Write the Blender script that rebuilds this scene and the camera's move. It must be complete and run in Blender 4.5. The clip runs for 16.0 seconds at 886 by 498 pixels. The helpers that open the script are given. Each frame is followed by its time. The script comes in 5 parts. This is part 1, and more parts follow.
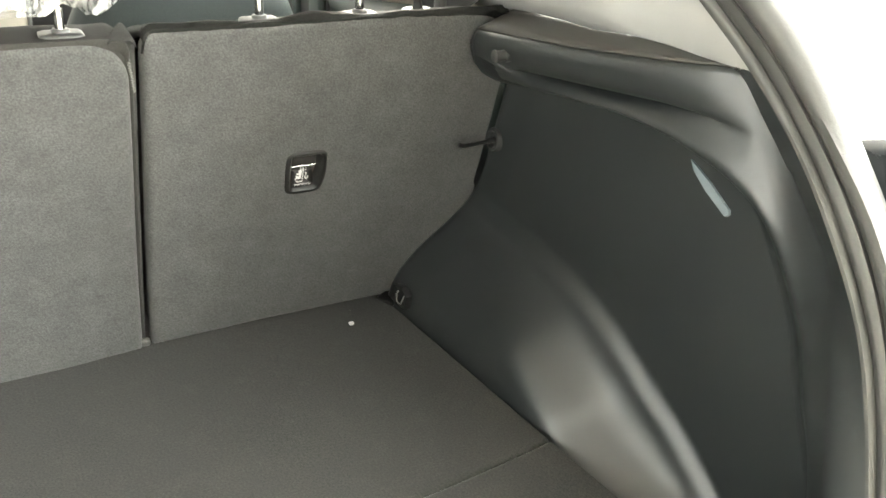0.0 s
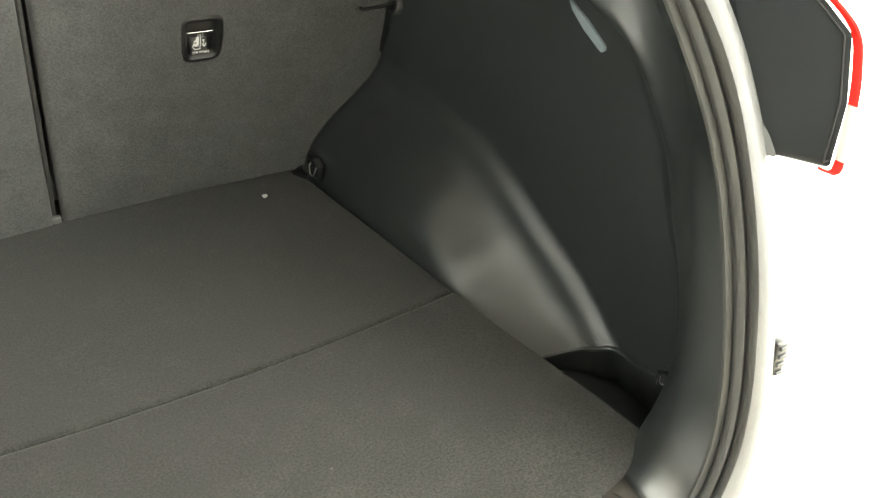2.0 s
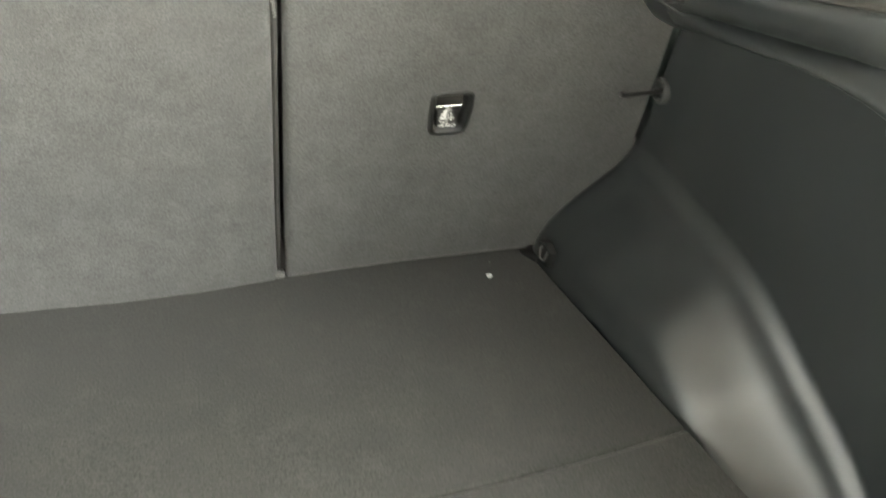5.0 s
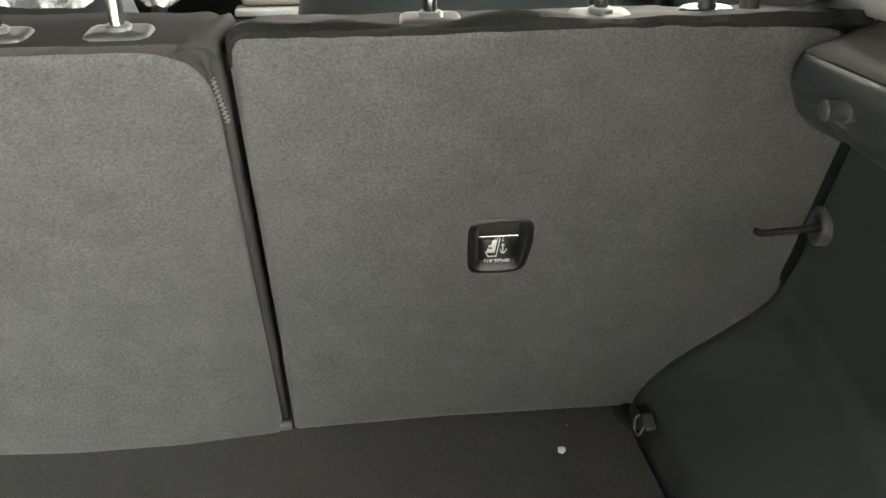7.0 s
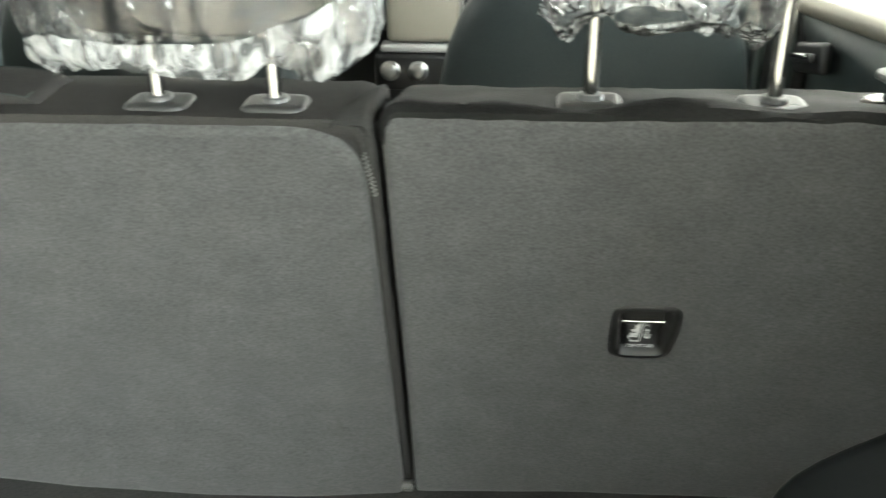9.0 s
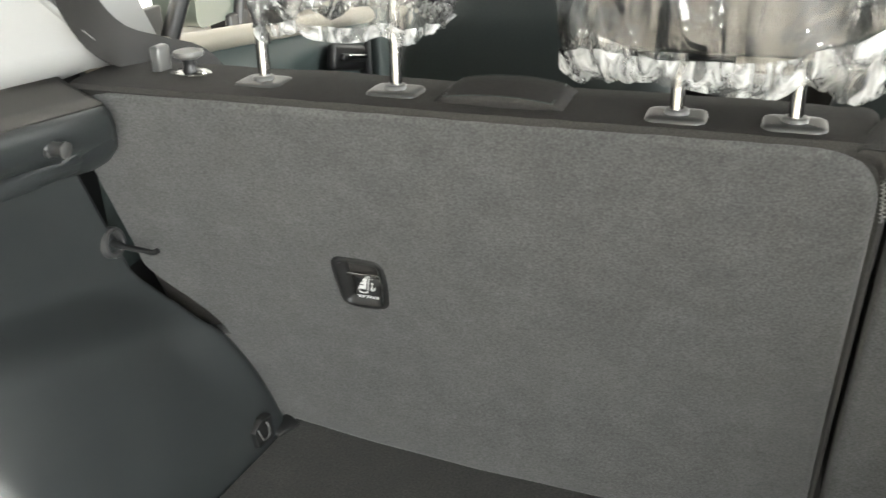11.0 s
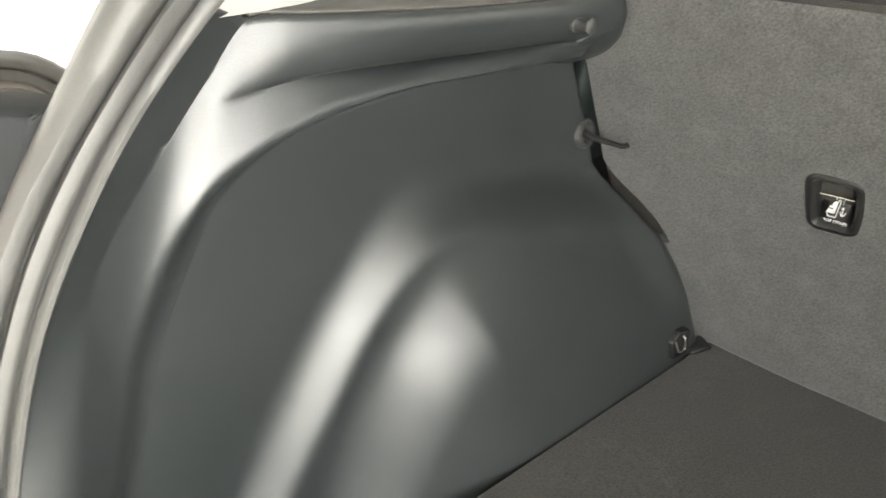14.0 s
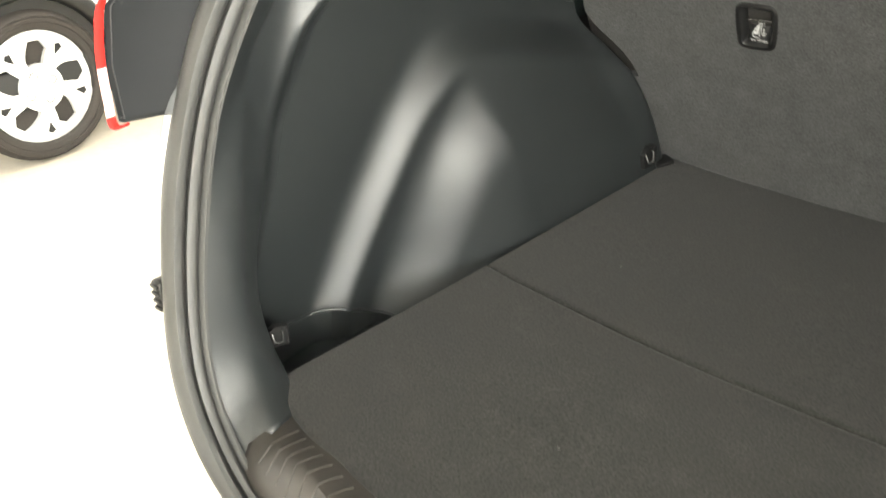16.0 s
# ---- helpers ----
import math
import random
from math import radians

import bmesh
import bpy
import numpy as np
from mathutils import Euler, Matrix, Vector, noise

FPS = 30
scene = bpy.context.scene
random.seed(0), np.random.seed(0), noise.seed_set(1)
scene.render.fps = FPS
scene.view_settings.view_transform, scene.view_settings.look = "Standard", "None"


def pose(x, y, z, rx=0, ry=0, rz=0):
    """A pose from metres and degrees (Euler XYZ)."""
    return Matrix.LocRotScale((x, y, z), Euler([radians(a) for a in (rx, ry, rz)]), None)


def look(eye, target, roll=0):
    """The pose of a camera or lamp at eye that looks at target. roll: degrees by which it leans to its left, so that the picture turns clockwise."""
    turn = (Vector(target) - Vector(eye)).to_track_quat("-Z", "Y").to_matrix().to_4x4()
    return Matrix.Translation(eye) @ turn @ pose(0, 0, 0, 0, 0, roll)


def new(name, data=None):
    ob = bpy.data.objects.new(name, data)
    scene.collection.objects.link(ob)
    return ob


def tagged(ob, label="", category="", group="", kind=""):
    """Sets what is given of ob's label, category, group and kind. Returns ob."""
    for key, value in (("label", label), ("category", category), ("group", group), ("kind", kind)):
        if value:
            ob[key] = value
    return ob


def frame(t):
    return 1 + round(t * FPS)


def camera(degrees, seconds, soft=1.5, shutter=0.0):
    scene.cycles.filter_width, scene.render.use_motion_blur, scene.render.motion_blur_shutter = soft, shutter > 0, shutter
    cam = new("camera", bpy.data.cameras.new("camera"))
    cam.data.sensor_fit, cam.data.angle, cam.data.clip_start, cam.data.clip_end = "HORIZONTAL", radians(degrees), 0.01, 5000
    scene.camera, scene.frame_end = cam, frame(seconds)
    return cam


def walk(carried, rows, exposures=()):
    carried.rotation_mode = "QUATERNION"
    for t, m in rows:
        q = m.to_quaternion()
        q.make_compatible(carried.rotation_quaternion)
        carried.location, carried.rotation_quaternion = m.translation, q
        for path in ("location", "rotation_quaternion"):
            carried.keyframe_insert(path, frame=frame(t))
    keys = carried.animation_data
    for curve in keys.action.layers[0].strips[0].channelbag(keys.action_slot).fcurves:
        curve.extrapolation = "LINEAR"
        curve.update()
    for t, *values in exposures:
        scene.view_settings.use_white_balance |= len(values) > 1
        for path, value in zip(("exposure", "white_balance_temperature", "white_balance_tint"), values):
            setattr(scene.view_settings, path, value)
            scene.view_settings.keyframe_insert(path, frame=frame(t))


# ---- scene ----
LENS = 51.49
ROWS = [
    (0.0, (-0.053, -1.271, 0.733), (0.3789, -0.4717, 0.3143), 2.31),
    (0.5, (-0.052, -1.289, 0.710), (0.3926, -0.5032, 0.2801), 2.32),
    (1.0, (-0.010, -1.320, 0.686), (0.4152, -0.5383, 0.2290), 1.67),
    (1.5, (0.004, -1.348, 0.675), (0.4477, -0.5965, 0.1874), 1.26),
    (2.0, (0.003, -1.367, 0.668), (0.4465, -0.6193, 0.1738), 1.10),
    (2.5, (-0.012, -1.376, 0.662), (0.4347, -0.6320, 0.1649), 1.26),
    (3.0, (-0.024, -1.388, 0.656), (0.4166, -0.6398, 0.1596), 2.07),
    (3.5, (-0.047, -1.381, 0.653), (0.3712, -0.6220, 0.1540), 3.34),
    (4.0, (-0.070, -1.343, 0.668), (0.3174, -0.5801, 0.1503), 4.32),
    (4.5, (-0.055, -1.292, 0.695), (0.2917, -0.5111, 0.1759), 4.06),
    (5.0, (0.025, -1.210, 0.711), (0.2713, -0.3696, 0.2286), 2.13),
    (5.2, (0.065, -1.163, 0.709), (0.2719, -0.3042, 0.2405), 2.04),
    (7.3, (0.272, -0.798, 0.690), (0.3129, 0.0765, 0.2061), -0.63),
    (7.5, (0.293, -0.773, 0.690), (0.3144, 0.0978, 0.1995), -0.81),
    (8.0, (0.308, -0.774, 0.685), (0.3144, 0.1019, 0.2031), -0.98),
    (8.3, (0.305, -0.776, 0.695), (0.2971, 0.0981, 0.2095), -0.47),
    (8.5, (0.288, -0.795, 0.700), (0.2817, 0.0891, 0.2323), -0.38),
    (8.7, (0.271, -0.793, 0.718), (0.2445, 0.0910, 0.2517), -0.67),
    (9.0, (0.227, -0.803, 0.724), (0.1610, 0.0822, 0.2637), -0.47),
    (9.5, (0.163, -0.812, 0.736), (0.0083, 0.0634, 0.2780), -1.42),
    (10.0, (0.127, -0.823, 0.731), (-0.1405, 0.0342, 0.2903), -2.20),
    (10.2, (0.108, -0.834, 0.730), (-0.1727, 0.0218, 0.2949), -1.84),
    (12.3, (-0.029, -0.923, 0.728), (-0.5190, -0.1519, 0.3222), -2.13),
    (12.5, (-0.025, -0.924, 0.718), (-0.5566, -0.1811, 0.3119), -1.67),
    (13.0, (-0.045, -0.959, 0.694), (-0.6055, -0.2396, 0.2836), -1.22),
    (13.5, (-0.064, -0.999, 0.672), (-0.6486, -0.3051, 0.2519), -0.89),
    (14.0, (-0.059, -1.017, 0.664), (-0.6691, -0.3565, 0.2264), -1.09),
    (14.5, (0.005, -1.071, 0.656), (-0.6422, -0.4468, 0.2192), -1.62),
    (15.0, (0.047, -1.146, 0.665), (-0.5928, -0.5126, 0.2301), -2.58),
    (15.5, (0.076, -1.264, 0.665), (-0.5241, -0.6096, 0.2053), -1.74),
    (16.0, (0.149, -1.338, 0.664), (-0.4334, -0.6906, 0.1714), -3.23),
]
cam = camera(LENS, 16.0, soft=1.4, shutter=0.4)
EXPOSURES = [(0.0, 0.47, 6600, 8), (1.0, 0.64, 6650, 6), (1.5, 0.13, 6750, 6), (2.5, -0.19, 6750, 6), (3.5, 0.08, 6700, 8), (4.5, 0.62, 6550, 8), (5.0, 0.38, 6600, 8), (7.5, -0.10, 6450, 10), (8.5, -0.05, 6250, 7), (9.0, -0.36, 6150, 4), (9.5, -0.58, 6200, 7), (10.0, -0.56, 6250, 9), (12.5, -0.68, 6500, 12), (14.0, -0.36, 6700, 12), (15.0, -0.52, 6750, 9), (16.0, -0.86, 6800, 10)]
walk(cam, [(t, look(eye, aim, roll)) for t, eye, aim, roll in ROWS], EXPOSURES)

# ---- world, added fill lamps for the closed room ----
world = bpy.data.worlds.new("sky")
scene.world = world
world.use_nodes = True
wn = world.node_tree.nodes
sky = wn.new("ShaderNodeTexSky")
sky.sky_type, sky.sun_disc = "NISHITA", False
sky.sun_elevation, sky.sun_rotation = radians(50), radians(200)
wn["Background"].inputs[1].default_value = 0.12
world.node_tree.links.new(sky.outputs[0], wn["Background"].inputs[0])
GROUND = -0.737


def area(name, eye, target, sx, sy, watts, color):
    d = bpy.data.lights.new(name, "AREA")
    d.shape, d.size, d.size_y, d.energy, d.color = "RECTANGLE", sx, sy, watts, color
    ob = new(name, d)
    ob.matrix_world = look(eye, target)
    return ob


# Fill lamps added inside the walls; no window or light fitting is built.
area("rear_fill", (4.1, -7.8, 1.8), (0, 0, 0.5), 4.6, 3.6, 1700, (0.97, 1.0, 0.98))
area("left_fill", (-7.8, -2.6, 2.1), (0, -1.0, 0.6), 7.0, 3.0, 460, (0.95, 1.0, 0.98))
area("right_fill", (7.85, -1.2, 1.6), (0, -1.2, 1.6), 13.4, 4.4, 5200, (0.97, 1.0, 0.97))
area("top_fill_rear", (3.4, -3.4, 3.9), (3.2, -3.4, 0), 4.4, 4.4, 1150, (0.98, 1.0, 0.96))
area("top_fill_front", (0, 2.6, 3.9), (0, 2.6, 0), 5.0, 1.2, 500, (0.98, 1.0, 0.96))


# ---- materials ----
def material(name, color, rough=0.5, metal=0.0, grain=0.0, scale=300.0, bump=0.0, wear=0.0, wear_scale=6.0, coat=0.0, spec=0.5, sheen=0.0):
    """Principled surface with grain at a fine scale, wear at a large one, and relief."""
    m = bpy.data.materials.new(name)
    m.use_nodes = True
    n, l = m.node_tree.nodes, m.node_tree.links
    b = n["Principled BSDF"]
    b.inputs["Roughness"].default_value, b.inputs["Metallic"].default_value = rough, metal
    b.inputs["Coat Weight"].default_value = coat
    b.inputs["Specular IOR Level"].default_value = spec
    b.inputs["Sheen Weight"].default_value = sheen
    tc = n.new("ShaderNodeTexCoord")
    fine, large = n.new("ShaderNodeTexNoise"), n.new("ShaderNodeTexNoise")
    fine.inputs["Scale"].default_value, fine.inputs["Detail"].default_value = scale, 3.0
    large.inputs["Scale"].default_value, large.inputs["Detail"].default_value, large.inputs["Roughness"].default_value = wear_scale, 7.0, 0.62
    for tex in (fine, large):
        l.new(tc.outputs["Object"], tex.inputs["Vector"])
    mul = []
    for tex, amount in ((fine, grain), (large, wear)):
        r = n.new("ShaderNodeMapRange")
        r.inputs["From Min"].default_value, r.inputs["From Max"].default_value = 0.3, 0.7
        r.inputs["To Min"].default_value, r.inputs["To Max"].default_value = 1 - amount, 1 + amount
        l.new(tex.outputs["Fac"], r.inputs["Value"])
        mul.append(r)
    prod = n.new("ShaderNodeMath")
    prod.operation = "MULTIPLY"
    l.new(mul[0].outputs[0], prod.inputs[0])
    l.new(mul[1].outputs[0], prod.inputs[1])
    col = n.new("ShaderNodeVectorMath")
    col.operation = "SCALE"
    col.inputs[0].default_value = color
    l.new(prod.outputs[0], col.inputs["Scale"])
    l.new(col.outputs[0], b.inputs["Base Color"])
    rr = n.new("ShaderNodeMath")
    rr.operation, rr.inputs[1].default_value = "MULTIPLY", rough
    l.new(mul[1].outputs[0], rr.inputs[0])
    l.new(rr.outputs[0], b.inputs["Roughness"])
    if bump:
        bn = n.new("ShaderNodeBump")
        bn.inputs["Strength"].default_value, bn.inputs["Distance"].default_value = bump, 0.001
        l.new(fine.outputs["Fac"], bn.inputs["Height"])
        l.new(bn.outputs[0], b.inputs["Normal"])
    return m


CARPET = material("seat_back_carpet", (0.0615, 0.0621, 0.0608), 0.95, grain=0.30, scale=420, bump=0.22, wear=0.16, wear_scale=26, spec=0.1, sheen=0.15)
FLOOR_CARPET = material("floor_carpet", (0.0225, 0.0217, 0.0200), 0.95, grain=0.50, scale=360, bump=0.25, wear=0.26, wear_scale=24, spec=0.1, sheen=0.15)
PLASTIC = material("dark_grey_plastic", (0.0155, 0.0180, 0.0187), 0.42, grain=0.06, scale=900, bump=0.18, wear=0.05, wear_scale=7, spec=0.8)
PLASTIC_DEEP = material("black_plastic", (0.009, 0.009, 0.009), 0.42, grain=0.05, scale=900, bump=0.1, wear=0.1)
SHELF = material("warm_grey_plastic", (0.046, 0.043, 0.039), 0.55, grain=0.04, scale=800, bump=0.15, wear=0.06)
PILLAR = material("light_grey_plastic", (0.33, 0.33, 0.32), 0.55, grain=0.02, scale=900, bump=0.12, wear=0.03)
SILL = material("brown_grey_plastic", (0.036, 0.032, 0.028), 0.5, grain=0.05, scale=900, bump=0.15, wear=0.06, wear_scale=6)
RUBBER = material("rubber_seal", (0.050, 0.050, 0.048), 0.5, grain=0.06, scale=500, bump=0.2, wear=0.12, wear_scale=12)
PAINT = material("white_car_paint", (0.86, 0.86, 0.84), 0.35, wear=0.01, coat=0.7)
FABRIC = material("dark_fabric", (0.030, 0.028, 0.0262), 0.85, grain=0.25, scale=700, bump=0.6, wear=0.08, spec=0.2)
LEATHER = material("black_leather", (0.0125, 0.0124, 0.0115), 0.60, grain=0.16, scale=420, bump=0.6, wear=0.2, spec=0.10)
LEATHER_TEAL = material("dark_leather", (0.0160, 0.0205, 0.0200), 0.5, grain=0.12, scale=300, bump=0.35, wear=0.12, spec=0.4)
CHROME = material("chrome", (0.46, 0.455, 0.44), 0.18, 1.0, wear=0.1)
STEEL = material("steel", (0.30, 0.30, 0.295), 0.38, 1.0, wear=0.1)
GREYPLATE = material("grey_guide_plastic", (0.085, 0.085, 0.082), 0.32, grain=0.03, wear=0.05)
CORNER = material("charcoal_fabric", (0.034, 0.033, 0.031), 0.9, grain=0.2, scale=600, bump=0.5, wear=0.08, spec=0.2)
GUIDE = material("dark_guide_plastic", (0.040, 0.040, 0.039), 0.34, grain=0.03, wear=0.05)
HEADLINER = material("headliner_fabric", (0.26, 0.25, 0.235), 0.95, grain=0.1, scale=500, bump=0.3, wear=0.05, spec=0.1)
HOOK_GREY = material("grey_hook_plastic", (0.032, 0.032, 0.032), 0.32, grain=0.03, wear=0.06)
RIM_STEEL = material("painted_rim_steel", (0.42, 0.36, 0.32), 0.5, 0.1, wear=0.25, wear_scale=12)
RED = material("red_lens", (0.62, 0.016, 0.012), 0.55, spec=0.12)
LAMP_LENS = material("cargo_lamp_lens", (0.17, 0.20, 0.22), 0.35, wear=0.1)
CLEAR = material("clear_lens", (0.72, 0.44, 0.40), 0.5, spec=0.12)
WHITE = material("white_print", (0.55, 0.55, 0.55), 0.6)
TEAL = material("door_panel_plastic", (0.034, 0.047, 0.045), 0.5, grain=0.04, scale=600, bump=0.15, wear=0.05)
BEIGE = material("beige_trim_plastic", (0.24, 0.22, 0.18), 0.5, grain=0.04, scale=600, bump=0.1, wear=0.05)
BELT = material("seat_belt_webbing", (0.018, 0.017, 0.016), 0.7, grain=0.2, scale=900, bump=0.5)
HOUSING = material("lamp_housing_plastic", (0.008, 0.009, 0.010), 0.42, grain=0.05, scale=900, bump=0.1, wear=0.06, spec=0.12)
TYRE = material("tyre_rubber", (0.025, 0.0205, 0.0175), 0.75, grain=0.1, scale=120, bump=0.3, wear=0.2)
HUB = material("silver_wheel_cover", (0.62, 0.62, 0.62), 0.35, 0.2, wear=0.04)
TILE = material("showroom_floor_tile", (0.70, 0.64, 0.54), 0.25, grain=0.04, scale=30, wear=0.08, wear_scale=1.2)
WALL = material("white_wall_paint", (0.78, 0.77, 0.75), 0.8, wear=0.03, wear_scale=1.5)
# Greyer than WALL, to weaken light bounced off the unseen rear wall.
WALL_LOW_BOUNCE = material("low_bounce_grey_paint", (0.55, 0.55, 0.54), 0.8, wear=0.04, wear_scale=1.5)
GREEN_PAINT = material("dark_green_car_paint", (0.05, 0.06, 0.05), 0.35, wear=0.02, coat=0.7)
GLASS_DARK = material("tinted_glass", (0.02, 0.025, 0.025), 0.05, coat=0.5)


def film_material(name, milky, scale):
    """Clear protective film: thin, wrinkled, glossy; white noise haze stands for folds and glare."""
    m = bpy.data.materials.new(name)
    m.use_nodes = True
    n, l = m.node_tree.nodes, m.node_tree.links
    n.remove(n["Principled BSDF"])
    gloss, clear, mix = n.new("ShaderNodeBsdfGlossy"), n.new("ShaderNodeBsdfTransparent"), n.new("ShaderNodeMixShader")
    white, glow, haze_mix, mix2 = n.new("ShaderNodeBsdfDiffuse"), n.new("ShaderNodeBsdfTranslucent"), n.new("ShaderNodeMixShader"), n.new("ShaderNodeMixShader")
    gloss.inputs["Roughness"].default_value = 0.07
    white.inputs["Color"].default_value = (0.92, 0.94, 0.94, 1)
    glow.inputs["Color"].default_value = (0.92, 0.94, 0.94, 1)
    clear.inputs["Color"].default_value = (0.97, 0.97, 0.97, 1)
    lw = n.new("ShaderNodeFresnel")
    lw.inputs["IOR"].default_value = 1.9
    tc, nz, bp = n.new("ShaderNodeTexCoord"), n.new("ShaderNodeTexNoise"), n.new("ShaderNodeBump")
    nz.inputs["Scale"].default_value, nz.inputs["Detail"].default_value, nz.inputs["Distortion"].default_value = scale, 4, 1.0
    bp.inputs["Strength"].default_value, bp.inputs["Distance"].default_value = 1.0, 0.016
    st = n.new("ShaderNodeVectorMath")
    st.operation = "MULTIPLY"
    st.inputs[1].default_value = (1.0, 1.0, 0.38)
    l.new(tc.outputs["Object"], st.inputs[0])
    l.new(st.outputs[0], nz.inputs["Vector"])
    l.new(nz.outputs["Fac"], bp.inputs["Height"])
    for s in (gloss, lw):
        l.new(bp.outputs[0], s.inputs["Normal"])
    l.new(lw.outputs[0], mix.inputs[0])
    haze = n.new("ShaderNodeMapRange")
    haze.inputs["From Min"].default_value, haze.inputs["From Max"].default_value = 0.42, 0.66
    haze.inputs["To Min"].default_value, haze.inputs["To Max"].default_value = 0.25 * milky, 1.6 * milky
    l.new(nz.outputs["Fac"], haze.inputs["Value"])
    haze_mix.inputs[0].default_value = 0.5
    l.new(white.outputs[0], haze_mix.inputs[1])
    l.new(glow.outputs[0], haze_mix.inputs[2])
    l.new(haze.outputs[0], mix2.inputs[0])
    l.new(clear.outputs[0], mix2.inputs[1])
    l.new(haze_mix.outputs[0], mix2.inputs[2])
    l.new(mix2.outputs[0], mix.inputs[1])
    l.new(gloss.outputs[0], mix.inputs[2])
    l.new(mix.outputs[0], n["Material Output"].inputs[0])
    return m


FILM = film_material("clear_film", 0.055, 24)
FILM_HEM = film_material("gathered_glare_film", 0.62, 70)

# ---- mesh helpers ----
ORIGIN = {}


def thing(name, at, label, category, group="", kind=""):
    ob = new(name)
    ob.empty_display_size = 0.05
    ob.location = at
    ORIGIN[ob.name] = Vector(at)
    return tagged(ob, label, category, group, kind)


def part(name, bm, mat, parent=None, label="", solid=0.0, smooth=True):
    """Links bm (world coordinates) as ONE mesh under parent."""
    at = ORIGIN[parent.name] if parent else Vector((0, 0, 0))
    bmesh.ops.translate(bm, verts=bm.verts, vec=-at)
    bmesh.ops.recalc_face_normals(bm, faces=bm.faces)
    for f in bm.faces:
        f.smooth = smooth
    for e in bm.edges:
        if len(e.link_faces) == 2 and e.calc_face_angle(0) > 0.8:
            e.smooth = False
    me = bpy.data.meshes.new(name)
    bm.to_mesh(me)
    bm.free()
    me.materials.append(mat)
    ob = new(name, me)
    ORIGIN[ob.name] = at
    if parent:
        ob.parent = parent
    if solid:
        s = ob.modifiers.new("thickness", "SOLIDIFY")
        s.thickness, s.offset = solid, 0
    if label:
        tagged(ob, label)
    return ob


def crv(pts, n):
    """n points evenly spaced along a smooth curve through pts."""
    P = [Vector(p) for p in pts]
    P = [2 * P[0] - P[1]] + P + [2 * P[-1] - P[-2]]
    out = []
    for i in range(1, len(P) - 2):
        a, b, c, d = P[i - 1:i + 3]
        for k in range(24):
            t = k / 24
            out.append(0.5 * (2 * b + (c - a) * t + (2 * a - 5 * b + 4 * c - d) * t * t + (3 * b - a - 3 * c + d) * t ** 3))
    out.append(P[-2])
    s = [0.0]
    for a, b in zip(out, out[1:]):
        s.append(s[-1] + (b - a).length)
    res, j = [], 0
    for k in range(n):
        want = s[-1] * k / (n - 1)
        while j < len(s) - 2 and s[j + 1] < want:
            j += 1
        f = (want - s[j]) / max(s[j + 1] - s[j], 1e-9)
        res.append(out[j].lerp(out[j + 1], min(f, 1)))
    return res


def crv_even(pts, per):
    """per points for each stretch of a smooth curve, so that two curves of equal length stay paired."""
    P = [Vector(p) for p in pts]
    P = [2 * P[0] - P[1]] + P + [2 * P[-1] - P[-2]]
    out = []
    for i in range(1, len(P) - 2):
        a, b, c, d = P[i - 1:i + 3]
        out += [0.5 * (2 * b + (c - a) * t + (2 * a - 5 * b + 4 * c - d) * t * t + (3 * b - a - 3 * c + d) * t ** 3) for t in [k / per for k in range(per)]]
    return out + [P[-2]]


def loft(rows, close_u=False, close_v=False, caps=False):
    bm = bmesh.new()
    g = [[bm.verts.new(p) for p in r] for r in rows]
    nu, nv = len(g), len(g[0])
    for i in range(nu if close_u else nu - 1):
        for j in range(nv if close_v else nv - 1):
            bm.faces.new((g[i][j], g[i][(j + 1) % nv], g[(i + 1) % nu][(j + 1) % nv], g[(i + 1) % nu][j]))
    if caps:
        bm.faces.new(g[0])
        bm.faces.new(list(reversed(g[-1])))
    return bm


def tube(pts, r, n=12, caps=True):
    P = [Vector(p) for p in pts]
    rows, up = [], None
    for i, p in enumerate(P):
        d = (P[min(i + 1, len(P) - 1)] - P[max(i - 1, 0)]).normalized()
        up = Vector((0.31, 0.2, 0.93)) if up is None else up
        a = (up - d * up.dot(d)).normalized()
        b = d.cross(a)
        up = a
        q = r[i] if isinstance(r, (list, tuple)) else r
        rows.append([p + q * (math.cos(2 * math.pi * k / n) * a + math.sin(2 * math.pi * k / n) * b) for k in range(n)])
    return loft(rows, close_v=True, caps=caps)


def rbox(c, s, bev=0.004, seg=2, rot=None):
    bm = bmesh.new()
    bmesh.ops.create_cube(bm, size=1)
    bmesh.ops.scale(bm, vec=s, verts=bm.verts)
    if bev:
        bmesh.ops.bevel(bm, geom=list(bm.edges), offset=bev, segments=seg, profile=0.5, affect="EDGES")
    if rot:
        bmesh.ops.transform(bm, matrix=pose(0, 0, 0, *rot), verts=bm.verts)
    bmesh.ops.translate(bm, vec=c, verts=bm.verts)
    return bm


def spun(profile, at, axis, n=32):
    """A turned form: profile of (radius, height) along axis."""
    q = Vector((0, 0, 1)).rotation_difference(Vector(axis).normalized())
    rows = [[Vector(at) + q @ Vector((r * math.cos(2 * math.pi * k / n), r * math.sin(2 * math.pi * k / n), h)) for k in range(n)] for r, h in profile]
    return loft(rows, close_v=True, caps=True)


def merge(*bms):
    """Joins several bmeshes into the first."""
    out = bms[0]
    for b in bms[1:]:
        me = bpy.data.meshes.new("tmp")
        b.to_mesh(me)
        b.free()
        out.from_mesh(me)
        bpy.data.meshes.remove(me)
    return out


